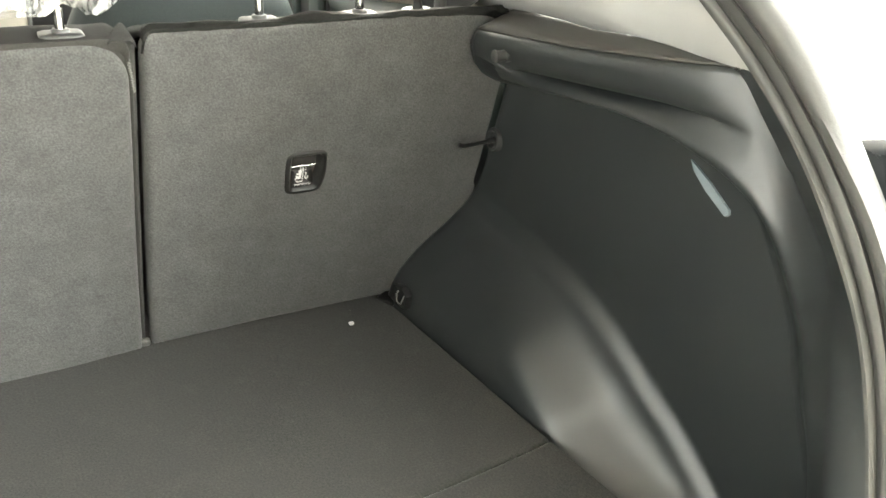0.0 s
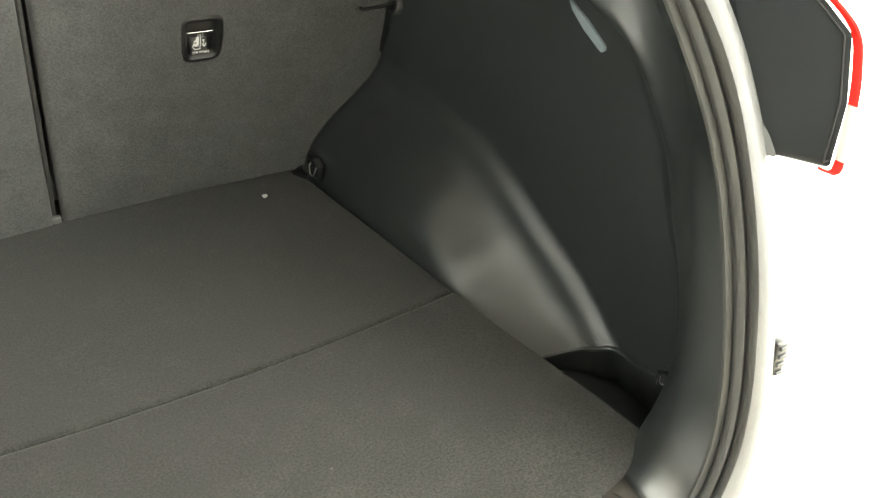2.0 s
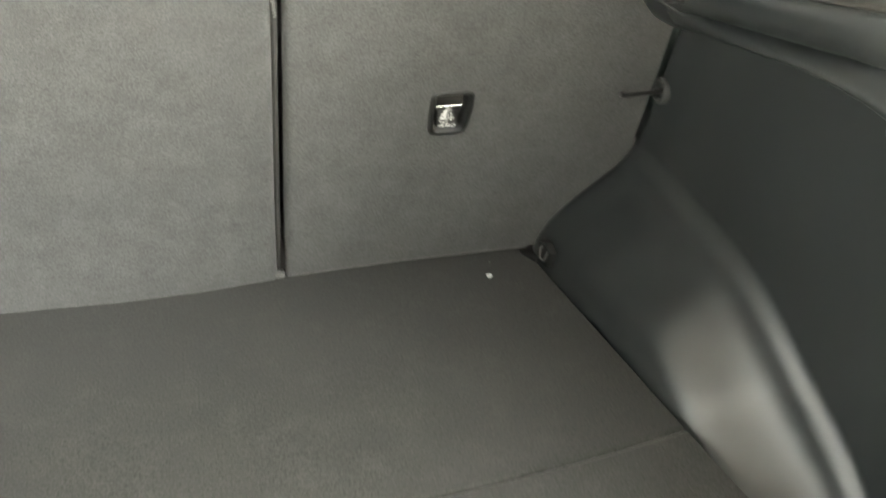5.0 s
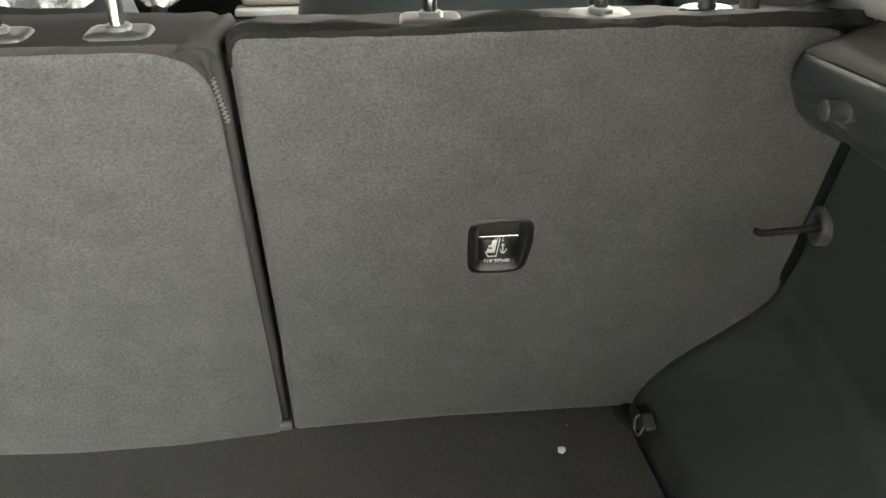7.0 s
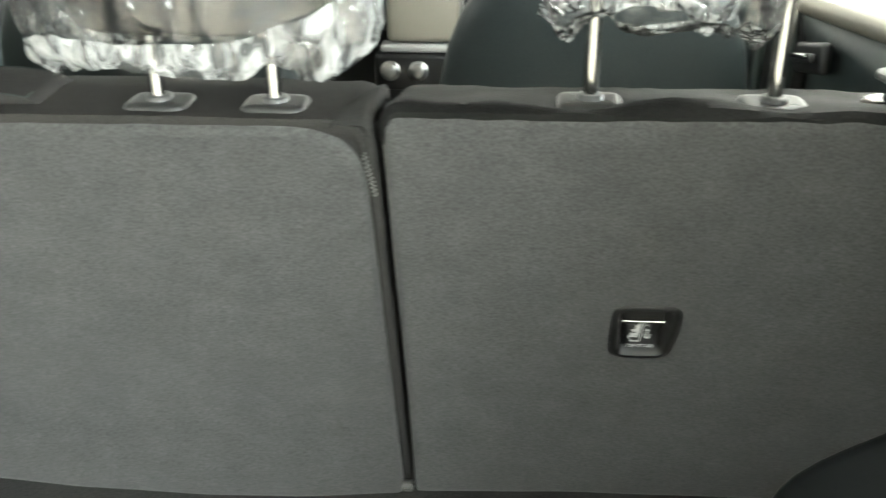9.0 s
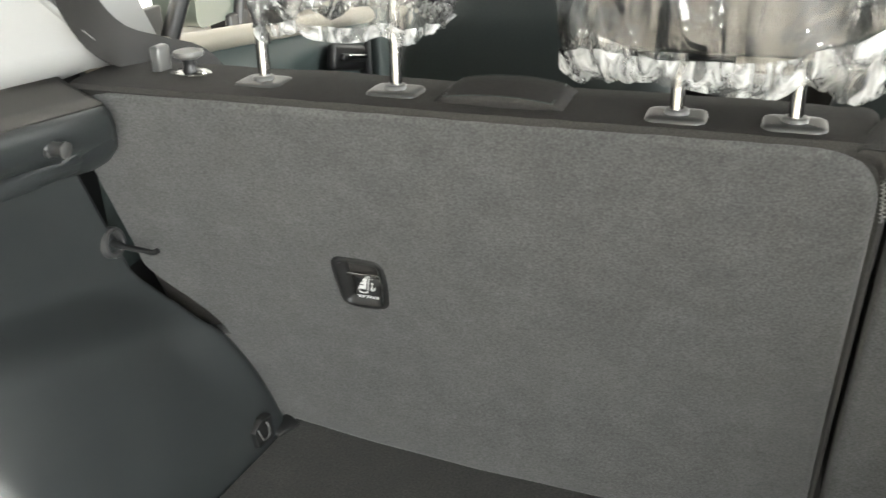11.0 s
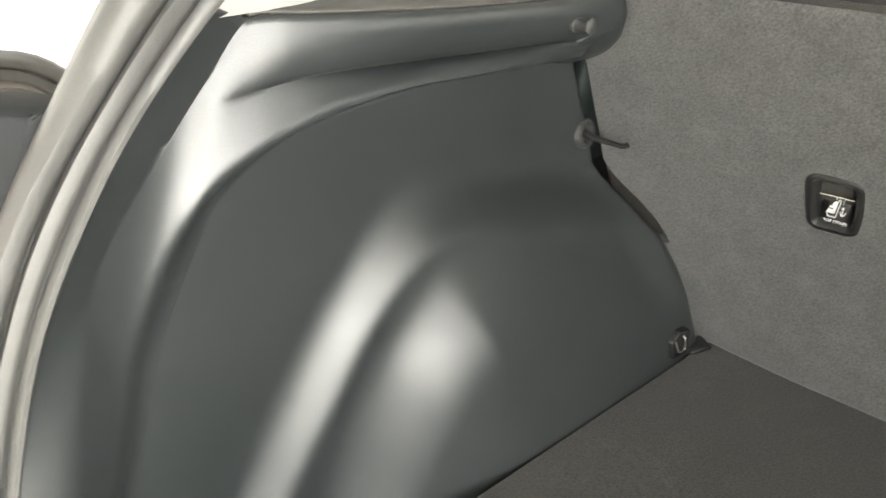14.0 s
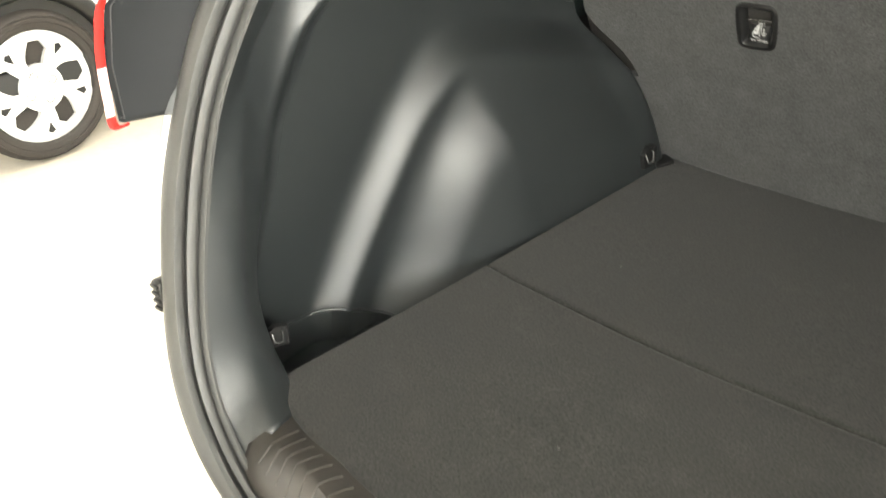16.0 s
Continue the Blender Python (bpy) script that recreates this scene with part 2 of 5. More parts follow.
def outline(pts, r, n=6):
    """A closed polygon of 2D points with corners rounded by radius r (one number or one each)."""
    out, m = [], len(pts)
    for i in range(m):
        p, a, b = Vector(pts[i]), Vector(pts[i - 1]), Vector(pts[(i + 1) % m])
        q = r[i] if isinstance(r, (list, tuple)) else r
        u, v = (a - p).normalized(), (b - p).normalized()
        half = math.acos(max(-1, min(1, u.dot(v)))) / 2
        k = min(q / math.tan(half), 0.48 * (a - p).length, 0.48 * (b - p).length)
        s, e = p + u * k, p + v * k
        for j in range(n + 1):
            t = j / n
            out.append((1 - t) ** 2 * s + 2 * t * (1 - t) * p + t * t * e)
    return out


def inset(poly, d):
    """Moves a counter-clockwise outline inwards by d."""
    out, m = [], len(poly)
    for i in range(m):
        t = (poly[(i + 1) % m] - poly[i - 1]).normalized()
        out.append(poly[i] + Vector((-t.y, t.x)) * d)
    return out


def plate(outer, put, holes=(), bev=0.008, thick=0.02):
    """A slab with rounded rim, from a 2D outline; put(a, b, d) places it, d towards the viewer."""
    bm = bmesh.new()
    rings = [(0, -thick), (0, -bev), (bev * 0.3, -bev * 0.3), (bev, 0)]
    loops = [[bm.verts.new(put(*p, d)) for p in inset(outer, i)] for i, d in rings]
    m = len(outer)
    for a, b in zip(loops, loops[1:]):
        for j in range(m):
            bm.faces.new((a[j], a[(j + 1) % m], b[(j + 1) % m], b[j]))
    edges = [bm.edges.get((loops[-1][j], loops[-1][(j + 1) % m])) for j in range(m)]
    for h in holes:
        vs = [bm.verts.new(put(*p, 0)) for p in h]
        edges += [bm.edges.new((vs[j], vs[(j + 1) % len(vs)])) for j in range(len(vs))]
        low = [bm.verts.new(put(*p, -thick)) for p in h]
        for j in range(len(vs)):
            bm.faces.new((vs[j], vs[(j + 1) % len(vs)], low[(j + 1) % len(vs)], low[j]))
    bmesh.ops.triangle_fill(bm, edges=edges, use_beauty=True)
    return bm


def smooth01(t):
    t = max(0.0, min(1.0, t))
    return t * t * (3 - 2 * t)


def lerp_table(x, xs, ys):
    return float(np.interp(x, xs, ys))


# ---- the showroom ----
def rect_slab(name, lo, hi, mat, label, category):
    c = [(a + b) / 2 for a, b in zip(lo, hi)]
    ob = part(name, rbox(c, [b - a for a, b in zip(lo, hi)], 0), mat, smooth=False)
    return tagged(ob, label, category, kind="structure")


rect_slab("floor", (-8, -8, GROUND - 0.1), (8, 9, GROUND), TILE, "polished beige tile floor of a bright showroom", "floor")
rect_slab("ceiling", (-8, -8, 4.05), (8, 9, 4.15), WALL, "plain white showroom ceiling above the cars", "ceiling")
rect_slab("wall_south", (-8, -8.15, GROUND), (8, -8, 4.05), WALL_LOW_BOUNCE, "unseen showroom wall behind the car, greyed to cut bounce light", "wall")
rect_slab("wall_north", (-8, 9, GROUND), (8, 9.15, 4.05), WALL, "plain white showroom wall ahead of the car", "wall")
rect_slab("wall_west", (-8.15, -8, GROUND), (-8, 9, 4.05), WALL, "plain white showroom wall beside the parked cars", "wall")
rect_slab("wall_east", (8, -8, GROUND), (8.15, 9, 4.05), WALL, "plain white showroom wall beside the car", "wall")


# ---- rear seat ----
SV = Vector((0, -0.3346, 0.9424))   # up along the backrest
SN = Vector((0, -0.9424, -0.3346))  # out of its rear face


# where the cover meets the seat: height and distance from the middle
MEET = {1: ([0.0, 0.030, 0.060, 0.090, 0.113, 0.140, 0.165, 0.188, 0.215, 0.250, 0.330, 0.41], [0.5235, 0.5265, 0.536, 0.555, 0.574, 0.600, 0.621, 0.635, 0.644, 0.648, 0.647, 0.647]),
        -1: ([0.0, 0.040, 0.080, 0.115, 0.145, 0.170, 0.192, 0.212, 0.228, 0.245, 0.262, 0.41], [0.526, 0.5285, 0.533, 0.541, 0.552, 0.563, 0.577, 0.596, 0.615, 0.633, 0.643, 0.645])}


def seat_at(x, v, d=0.0):
    return Vector((x, 0, 0)) + SV * v + SN * d


def recess_outline(x, v):
    return outline([(x - 0.0236, v - 0.032), (x + 0.0214, v - 0.032), (x + 0.0262, v + 0.003), (x + 0.0262, v + 0.0335), (x - 0.0250, v + 0.0335), (x - 0.0250, v - 0.005)], [0.010, 0.012, 0.02, 0.010, 0.010, 0.02], 5)


def text_mesh(body, size, put, name, mat, parent):
    c = bpy.data.curves.new(name, "FONT")
    c.body, c.size, c.align_x, c.align_y, c.extrude = body, size, "CENTER", "CENTER", 0.0002
    tmp = new("tmp_text", c)
    me = tmp.evaluated_get(bpy.context.evaluated_depsgraph_get()).to_mesh()
    bm = bmesh.new()
    bm.from_mesh(me)
    for w in bm.verts:
        w.co = put(w.co.x, w.co.y, w.co.z)
    bpy.data.objects.remove(tmp)
    return part(name, bm, mat, parent, smooth=False)


def tether_cup(x, v, seat):
    """The recessed top-tether anchor in the back of the seat."""
    o = recess_outline(x, v)
    rings = [(-0.005, -0.002), (-0.0048, 0.0015), (-0.003, 0.0028), (0.001, 0.0030), (0.004, 0.0), (0.006, -0.010), (0.008, -0.026)]
    bm = loft([[seat_at(*p, d) for p in inset(o, i)] for i, d in rings], close_v=True)
    bm.faces.new(bm.verts[-len(o):])
    cup = part("tether_recess", bm, PLASTIC_DEEP, seat, "black plastic recess for the top tether anchor")
    part("anchor_bar", tube([seat_at(x - 0.0185, v + 0.0072, -0.0065), seat_at(x + 0.0185, v + 0.0072, -0.0065)], 0.0013, 10), CHROME, cup, "bright steel anchor bar")
    tag = loft([[seat_at(x + sx * 0.0165, v + a, d) for sx in (-1, -0.4, 0.4, 1)] for a, d in ((0.0055, -0.0165), (-0.012, -0.012), (-0.029, -0.006), (-0.0295, -0.008))])
    part("tag", tag, PLASTIC_DEEP, cup, "black tag with white child seat symbol", solid=0.0015)

    def put(a, b, c):
        k = (b + 0.029) / 0.031
        return seat_at(x + 0.88 * a, v + b, -0.0045 - 0.010 * k + 0.0004 + c)
    marks = []

    def stroke(points, w):
        for p, q in zip(points, points[1:]):
            p, q = Vector(p), Vector(q)
            n = Vector((-(q - p).y, (q - p).x)).normalized() * w / 2
            marks.append(loft([[put(*(p - n), 0.0006), put(*(p + n), 0.0006)], [put(*(q - n), 0.0006), put(*(q + n), 0.0006)]]))
    stroke([(-0.0126, -0.0162), (-0.0099, -0.0211), (-0.0009, -0.0211), (0.0031, -0.0018), (0.0002, -0.0018), (-0.0031, -0.0167), (-0.0126, -0.0162)], 0.0009)
    stroke([(-0.0110, -0.0140), (-0.0045, -0.0150), (-0.0020, -0.0045)], 0.0028)
    stroke([(-0.0095, -0.0105), (-0.0050, -0.0100), (-0.0045, -0.0050)], 0.0022)
    stroke([(0.0063, -0.0084), (0.0063, -0.0175)], 0.0010)
    stroke([(0.0036, -0.0136), (0.0044, -0.0166), (0.0065, -0.0180), (0.0088, -0.0166), (0.0102, -0.0136)], 0.0011)
    stroke([(0.0045, -0.0097), (0.0081, -0.0097)], 0.0009)
    for k in range(3):
        stroke([(-0.0023, 0.0022 - 0.0026 * k), (-0.0023, 0.0009 - 0.0026 * k)], 0.0010)
        stroke([(0.0061, 0.0022 - 0.0030 * k), (0.0061, 0.0008 - 0.0030 * k)], 0.0010)
    part("symbol", merge(*marks), WHITE, cup, "white printed child seat and anchor symbol", solid=0.0004, smooth=False)
    text_mesh("TOP TETHER", 0.0050, lambda a, b, c: put(a, b - 0.0262, c + 0.0006), "lettering", WHITE, cup)


def headrest(x, pitch, y0, film_x, film_z, width, pad_z, hem, bunch_glare, tag):
    """A headrest on two chrome posts, in a loose bag of clear film."""
    ob = thing("headrest", (x, y0, 0.50), tag, "headrest", "rear headrests")
    for s in (-1, 1):
        base = Vector((x + s * pitch / 2, y0, 0.50))
        part("post", tube([base, base + Vector((0, 0.004, 0.19))], 0.0058, 14), CHROME, ob, "bright chrome post")
    c = Vector((x, y0 + 0.02, pad_z + 0.095))

    def ring(a, w, d, p=0.6):
        return Vector(((abs(math.cos(a)) ** p) * math.copysign(w, math.cos(a)), (abs(math.sin(a)) ** 0.8) * math.copysign(d, math.sin(a)), 0))
    prof = [(0.60, -0.095), (0.80, -0.090), (0.93, -0.07), (1.0, -0.03), (1.0, 0.03), (0.95, 0.07), (0.8, 0.092), (0.5, 0.098)]
    rows = [[c + ring(2 * math.pi * i / 40, (width - 0.04) / 2 * (0.55 + 0.45 * k), 0.045 * k) + Vector((0, 0, h)) for i in range(40)] for k, h in prof]
    part("cushion", loft(rows, close_v=True, caps=True), LEATHER, ob, "black leather headrest cushion")
    m, levels = 120, 36
    top = pad_z + 0.215

    def bag(f, a, out=0.0):
        z = film_z + (top - film_z) * f
        k = lerp_table(f, [0, 0.04, 0.12, 0.3, 0.8, 0.95, 1.0], [0.80, 0.90, 0.97, 1.0, 0.98, 0.85, 0.5])
        p = Vector((film_x, y0 + 0.020, z)) + ring(a, width / 2 * k, 0.050 * k, 0.55)
        q = Vector((p.x * 16, p.y * 16, z * 7 + x))
        w = noise.noise(q) * 0.007 + abs(noise.noise(q * 2.1)) * 0.006 + noise.noise(Vector((q.x * 4, q.y * 4, q.z * 1.3))) * 0.004
        p += ring(a, w + out, w + out)
        if f < 0.2:
            p.z += (noise.noise(Vector((math.cos(a) * 2.4, math.sin(a) * 1.4, x * 7))) * 0.020 + noise.noise(Vector((math.cos(a) * 9, math.sin(a) * 6, x * 3))) * 0.006) * (1 - f / 0.2)
        return p
    part("film_cover", loft([[bag(i / levels, 2 * math.pi * j / m) for j in range(m)] for i in range(levels + 1)], close_v=True), FILM, ob, "clear protective plastic film")
    # the loose hem of the bag, bunched and folded; its white also paints glare
    rows = []
    for i in range(9):
        row = []
        for j in range(m):
            a = 2 * math.pi * j / m
            deep = hem * (0.8 + 0.5 * noise.noise(Vector((math.cos(a) * 1.8, math.sin(a) * 1.8, x * 5 + 3)))) + bunch_glare * math.exp(-((a if a < math.pi else a - 2 * math.pi) / 0.75) ** 2)
            f = deep * i / 8
            fold = 0.004 + 0.006 * noise.noise(Vector((math.cos(a) * 14, math.sin(a) * 9, f * 9 + x))) * math.sin(math.pi * i / 8)
            row.append(bag(f, a, fold))
        rows.append(row)
    part("film_hem", loft(rows, close_v=True), FILM_HEM, ob, "bunched hem of the film, whitened by painted glare")
    return ob


def guide(x, y, z, seat):
    """Low rectangular headrest guide: chamfered rim, sunken middle, collar."""
    o = outline([(-0.0245, -0.019), (0.0245, -0.019), (0.0245, 0.019), (-0.0245, 0.019)], 0.011, 6)
    rings = [(0.001, -0.006), (0.0, -0.002), (0.0, 0.0032), (0.0010, 0.0050), (0.0030, 0.0060), (0.0065, 0.0064), (0.0100, 0.0064)]
    bm = loft([[(x + p[0], y + p[1], z + h) for p in inset(o, i)] for i, h in rings], close_v=True)
    bm.faces.new(bm.verts[-len(o):])
    g = part("headrest_guide", bm, GUIDE, seat, "dark grey rectangular headrest guide plate")
    part("collar", spun([(0.0105, 0.004), (0.0100, 0.0090), (0.0085, 0.0102), (0.0062, 0.0102)], (x, y, z), (0, 0, 1), 24), GREYPLATE, g, "grey plastic collar")


def seat_top(x0, x1, mat, seat, name, label, swell=0.0, low=False, dips=()):
    """The padded shoulder on top of a backrest, from its rear edge to the front."""
    rows = []
    n = 180
    for i in range(n + 1):
        x = x0 + (x1 - x0) * i / n
        e = min(i, n - i) / n * abs(x1 - x0)
        r = math.sqrt(max(0, 1 - (1 - min(e / 0.016, 1)) ** 2))
        w = swell * (0.5 + noise.noise(Vector((x * 16, 0.4, 0.1))) - sum(1.5 * math.exp(-((x - g) / 0.032) ** 2) for g in dips))
        if low:
            prof = [(-0.150, 0.468), (-0.1640, 0.485), (-0.1705, 0.4945), (-0.1695, 0.4985), (-0.161, 0.5000), (-0.14, 0.4995 + w), (-0.11, 0.499 + w * 1.5), (-0.07, 0.496 + w), (-0.045, 0.488), (-0.035, 0.46), (-0.03, 0.38), (0.0, 0.25), (0.03, 0.1)]
        else:
            prof = [(-0.146, 0.478), (-0.1650, 0.493), (-0.1735, 0.5025), (-0.1740, 0.5070), (-0.1690, 0.5105 + w * 0.5), (-0.157, 0.5080 + w), (-0.135, 0.5020 + w), (-0.10, 0.4955 + w * 0.6), (-0.07, 0.489 + w * 0.5), (-0.045, 0.486), (-0.035, 0.46), (-0.03, 0.38), (0.0, 0.25), (0.03, 0.1)]
        crease = swell * 0.42
        fine = 0.26 * swell
        prof = [(y, z) if j < 2 else (y + fine * noise.noise(Vector((x * 45, j * 2.1, 4.5))) + crease * noise.noise(Vector((x * 7, j * 3.7, 0.5))), z + fine * noise.noise(Vector((x * 60, j * 2.9, 7.5))) + crease * noise.noise(Vector((x * 9, j * 5.3, 2.5)))) for j, (y, z) in enumerate(prof)]
        rows.append([(x, y, z - (1 - r) * 0.014) for y, z in prof])
    return part(name, loft(rows), mat, seat, label, solid=0.003)


def carpet_back(x0, x1, round_l, round_r, vtop, rx, rv, seat):
    """The carpeted board: a gently uneven sheet with rounded top corners, a hole for the tether recess and a turned-back rim."""
    hx0, hx1, hv0, hv1 = rx - 0.0245, rx + 0.0253, rv - 0.0315, rv + 0.0330

    def lines(a, b, h0, h1, step):
        out = []
        for p, q in ((a, h0), (h0, h1), (h1, b)):
            k = max(2, round((q - p) / step))
            out += [p + (q - p) * j / k for j in range(k)]
        out = [a, a + 0.0015, a + 0.004, a + 0.008] + [v for v in out if a + 0.012 < v < b - 0.012] + [b - 0.008, b - 0.004, b - 0.0015, b]
        return out
    us, vs = lines(x0, x1, hx0, hx1, 0.012), lines(0.0, vtop, hv0, hv1, 0.012)

    def corner(x, v):
        """Pulls the grid into rounded upper corners."""
        for cx, r, sg in ((x0, round_l, 1), (x1, round_r, -1)):
            a, b = (x - cx) * sg, vtop - v
            if r and a < r and b < r:
                p, q = r - a, r - b
                m, l = max(p, q), math.hypot(p, q)
                if l > 1e-9:
                    return cx + sg * (r - p * m / l), vtop - (r - q * m / l)
        return x, v
    bm = bmesh.new()
    grid = []
    for x in us:
        col = []
        for v in vs:
            e = min(x - x0, x1 - x, v, vtop - v)
            d = -0.007 * (1 - min(e / 0.008, 1)) ** 2
            d += 0.0022 * noise.noise(Vector((x * 4, v * 4, 0.7))) + 0.0008 * noise.noise(Vector((x * 14, v * 14, 0.2)))
            d += smooth01(1 - v / 0.17) * lerp_table(x, [-0.53, -0.40, -0.25, -0.10, 0.0, 0.12, 0.13, 0.30, 0.50], [0.0, 0.012, 0.023, 0.026, 0.024, 0.014, 0.010, 0.004, 0.0])
            xx, vv = corner(x, v)
            # the board is cut back from the wheel arch cover, which leaves a dark gap
            z = 0.9424 * vv
            room = (0.0048 * smooth01((z - 0.14) / 0.05) if xx < 0 else 0.005 * smooth01((z - 0.20) / 0.05))
            edge = lerp_table(z, *MEET[1 if xx > 0 else -1]) - room
            if room > 0.001 and z < 0.43 and abs(xx) > edge:
                xx = math.copysign(edge + 0.02 * smooth01((z - 0.39) / 0.04), xx)
            col.append(bm.verts.new(seat_at(xx, vv, d)))
        grid.append(col)
    for i in range(len(us) - 1):
        for j in range(len(vs) - 1):
            cx, cv = (us[i] + us[i + 1]) / 2, (vs[j] + vs[j + 1]) / 2
            if not (hx0 < cx < hx1 and hv0 < cv < hv1):
                bm.faces.new((grid[i][j], grid[i + 1][j], grid[i + 1][j + 1], grid[i][j + 1]))
    for w in [w for w in bm.verts if not w.link_faces]:
        bm.verts.remove(w)
    rim = bmesh.ops.extrude_edge_only(bm, edges=[e for e in bm.edges if e.is_boundary])
    for w in [g for g in rim["geom"] if isinstance(g, bmesh.types.BMVert)]:
        w.co -= SN * 0.016 + SV * (0.016 if w.co.dot(SV) > vtop - 0.07 else 0.0)
    return part("carpet_back", bm, CARPET, seat, "dark grey carpet on the seat back")


def build_seat(right):
    if right:
        x0, x1, rx = 0.1345, 0.652, 0.353
        ob = thing("rear_seat_backrest", (0.39, 0, 0), "narrow rear seat backrest with dark grey carpeted back", "car seat", "rear seat backrests")
    else:
        x0, x1, rx = -0.652, 0.1200, -0.353
        ob = thing("rear_seat_backrest", (-0.27, 0, 0), "wide rear seat backrest with dark grey carpeted back", "car seat", "rear seat backrests")
    if right:
        carpet_back(x0, x1, 0.014, 0.09, 0.5355, rx, 0.297, ob)
    else:
        carpet_back(x0, x1, 0.09, 0.055, 0.5245, rx, 0.297, ob)
    tether_cup(rx, 0.297, ob)
    # padding between the carpeted board and the cushion in front of it
    part("padding", rbox(seat_at((x0 + x1) / 2, 0.230, -0.0715), (abs(x1 - x0) - 0.003, 0.117, 0.42), 0.01, 2, (19.55, 0, 0)), FABRIC, ob, "black fabric side of the backrest")
    if right:
        seat_top(x0 + 0.001, x1 - 0.02, LEATHER, ob, "shoulder", "wrinkled black leather shoulder of the seat", 0.0046, False, (0.289, 0.425))
        for gx in (0.289, 0.425):
            guide(gx, -0.128, 0.4985, ob)
    else:
        seat_top(x0 + 0.02, x1, FABRIC, ob, "shoulder", "dark fabric shoulder of the seat", 0.002, True)
        for gx in (-0.425, -0.289, -0.038, 0.052):
            guide(gx, -0.13 if gx < -0.1 else -0.1445, 0.4985, ob)
        # padded corner cover that wraps over the top, and its zipper beside the split
        path = [(0.395, 0.1185), (0.42, 0.1180), (0.45, 0.1165), (0.48, 0.1120), (0.50, 0.1075), (0.513, 0.1020), (0.520, 0.0980)]
        rows = [[seat_at(xl + (0.1285 - xl) * f, v, -0.0055 - 0.011 * max(0, f - 0.72) ** 2 * 10 - 0.003 * (1 - f)) for f in [k / 10 for k in range(11)]] for v, xl in path]
        for y, z, xl in ((-0.1735, 0.4965, 0.0970), (-0.1690, 0.4998, 0.0980), (-0.155, 0.5026, 0.1020), (-0.13, 0.5029, 0.1100), (-0.105, 0.5020, 0.1190), (-0.085, 0.4990, 0.1245), (-0.07, 0.4900, 0.1270)):
            rows.append([Vector((xl + (0.1285 - xl) * f, y, z - 0.0035 * (1 - smooth01(f / 0.15)) - 0.012 * max(0, f - 0.72) ** 2 * 10)) for f in [k / 10 for k in range(11)]])
        part("corner_cover", loft(rows), CORNER, ob, "charcoal fabric corner beside the seat split", solid=0.0015)
        side = [[seat_at(x, v, d) for x, d in ((0.1190, -0.010), (0.1205, -0.0065), (0.1235, -0.0050), (0.1265, -0.0065), (0.1275, -0.012), (0.1275, -0.030))] for v in [0.470 * k / 30 for k in range(31)]]
        part("side_fabric", loft(side), CORNER, ob, "charcoal fabric edge along the seat split", solid=0.001)
        teeth = [rbox(seat_at(0.1195 + 0.0060 * k / 22 + (0.0008 if k % 2 else -0.0008), 0.500 - 0.0021 * k, -0.0042), (0.0026, 0.0016, 0.0010), 0) for k in range(23)]
        part("zipper", merge(*teeth), GREYPLATE, ob, "row of small metal zipper teeth", smooth=False)
        pad = []
        for i in range(13):
            x = -0.245 + 0.115 * i / 12
            k = math.sin(math.pi * i / 12) ** 0.5
            pad.append([(x, -0.155 + 0.006 * (1 - k), 0.501), (x, -0.152, 0.501 + 0.008 * k), (x, -0.12, 0.502 + 0.012 * k), (x, -0.095, 0.502 + 0.010 * k), (x, -0.09, 0.499)])
        flap = part("belt_cover", loft(pad), FABRIC, ob, "dark fabric flap over the belt outlet", solid=0.003)
        seam = [r[1] for r in pad[1:-1]] + [r[3] for r in reversed(pad[1:-1])]
        part("piping", tube([Vector(q) + Vector((0, 0, 0.0012)) for q in seam + seam[:1]], 0.0009, 8), LEATHER_TEAL, flap, "thin shiny piping")
    return ob


build_seat(True)
build_seat(False)
headrest(0.357, 0.136, -0.128, 0.337, 0.553, 0.185, 0.615, 0.045, 0.0, "raised black rear headrest wrapped in clear film")
headrest(-0.357, 0.136, -0.128, -0.337, 0.549, 0.205, 0.615, 0.06, 0.0, "raised black rear headrest in loose clear film")
headrest(0.007, 0.090, -0.146, -0.004, 0.530, 0.275, 0.555, 0.12, 0.45, "centre rear headrest wrapped in crumpled clear film")
latch = thing("seat_hinge_bracket", (0.125, -0.006, 0.0), "small pale metal hinge bracket below the seat split", "bracket")
part("bracket_plate", rbox((0.125, -0.006, 0.006), (0.014, 0.010, 0.012), 0.003), GREYPLATE, latch)
part("pin", tube([(0.119, -0.011, 0.009), (0.131, -0.011, 0.009)], 0.0025), GREYPLATE, latch)


def release_button(s):
    x, y, z = s * 0.515, -0.118, 0.500
    ob = thing("seat_release_button", (x, y, z), "seat release button with bright rim on the seat shoulder", "button", "seat release buttons")
    b = spun([(0.019, 0), (0.020, 0.002), (0.018, 0.004), (0.008, 0.0045)], (0, 0, 0), (0, 0, 1), 28)
    for w in b.verts:
        w.co.x *= 1.15
        w.co.y *= 0.8
        w.co += Vector((x, y, z))
    part("rim", b, CHROME, ob, "bright chrome base plate")
    part("stem", spun([(0.0085, 0.003), (0.006, 0.010), (0.006, 0.014), (0.009, 0.019)], (x, y, z), (0, 0, 1), 20), PLASTIC_DEEP, ob, "black stem")
    part("cap", spun([(0.009, 0.017), (0.0145, 0.0195), (0.0155, 0.022), (0.0145, 0.0245), (0.009, 0.0260)], (x, y, z), (0, 0, 1), 28), GREYPLATE, ob, "grey plastic cap")


release_button(1)
release_button(-1)


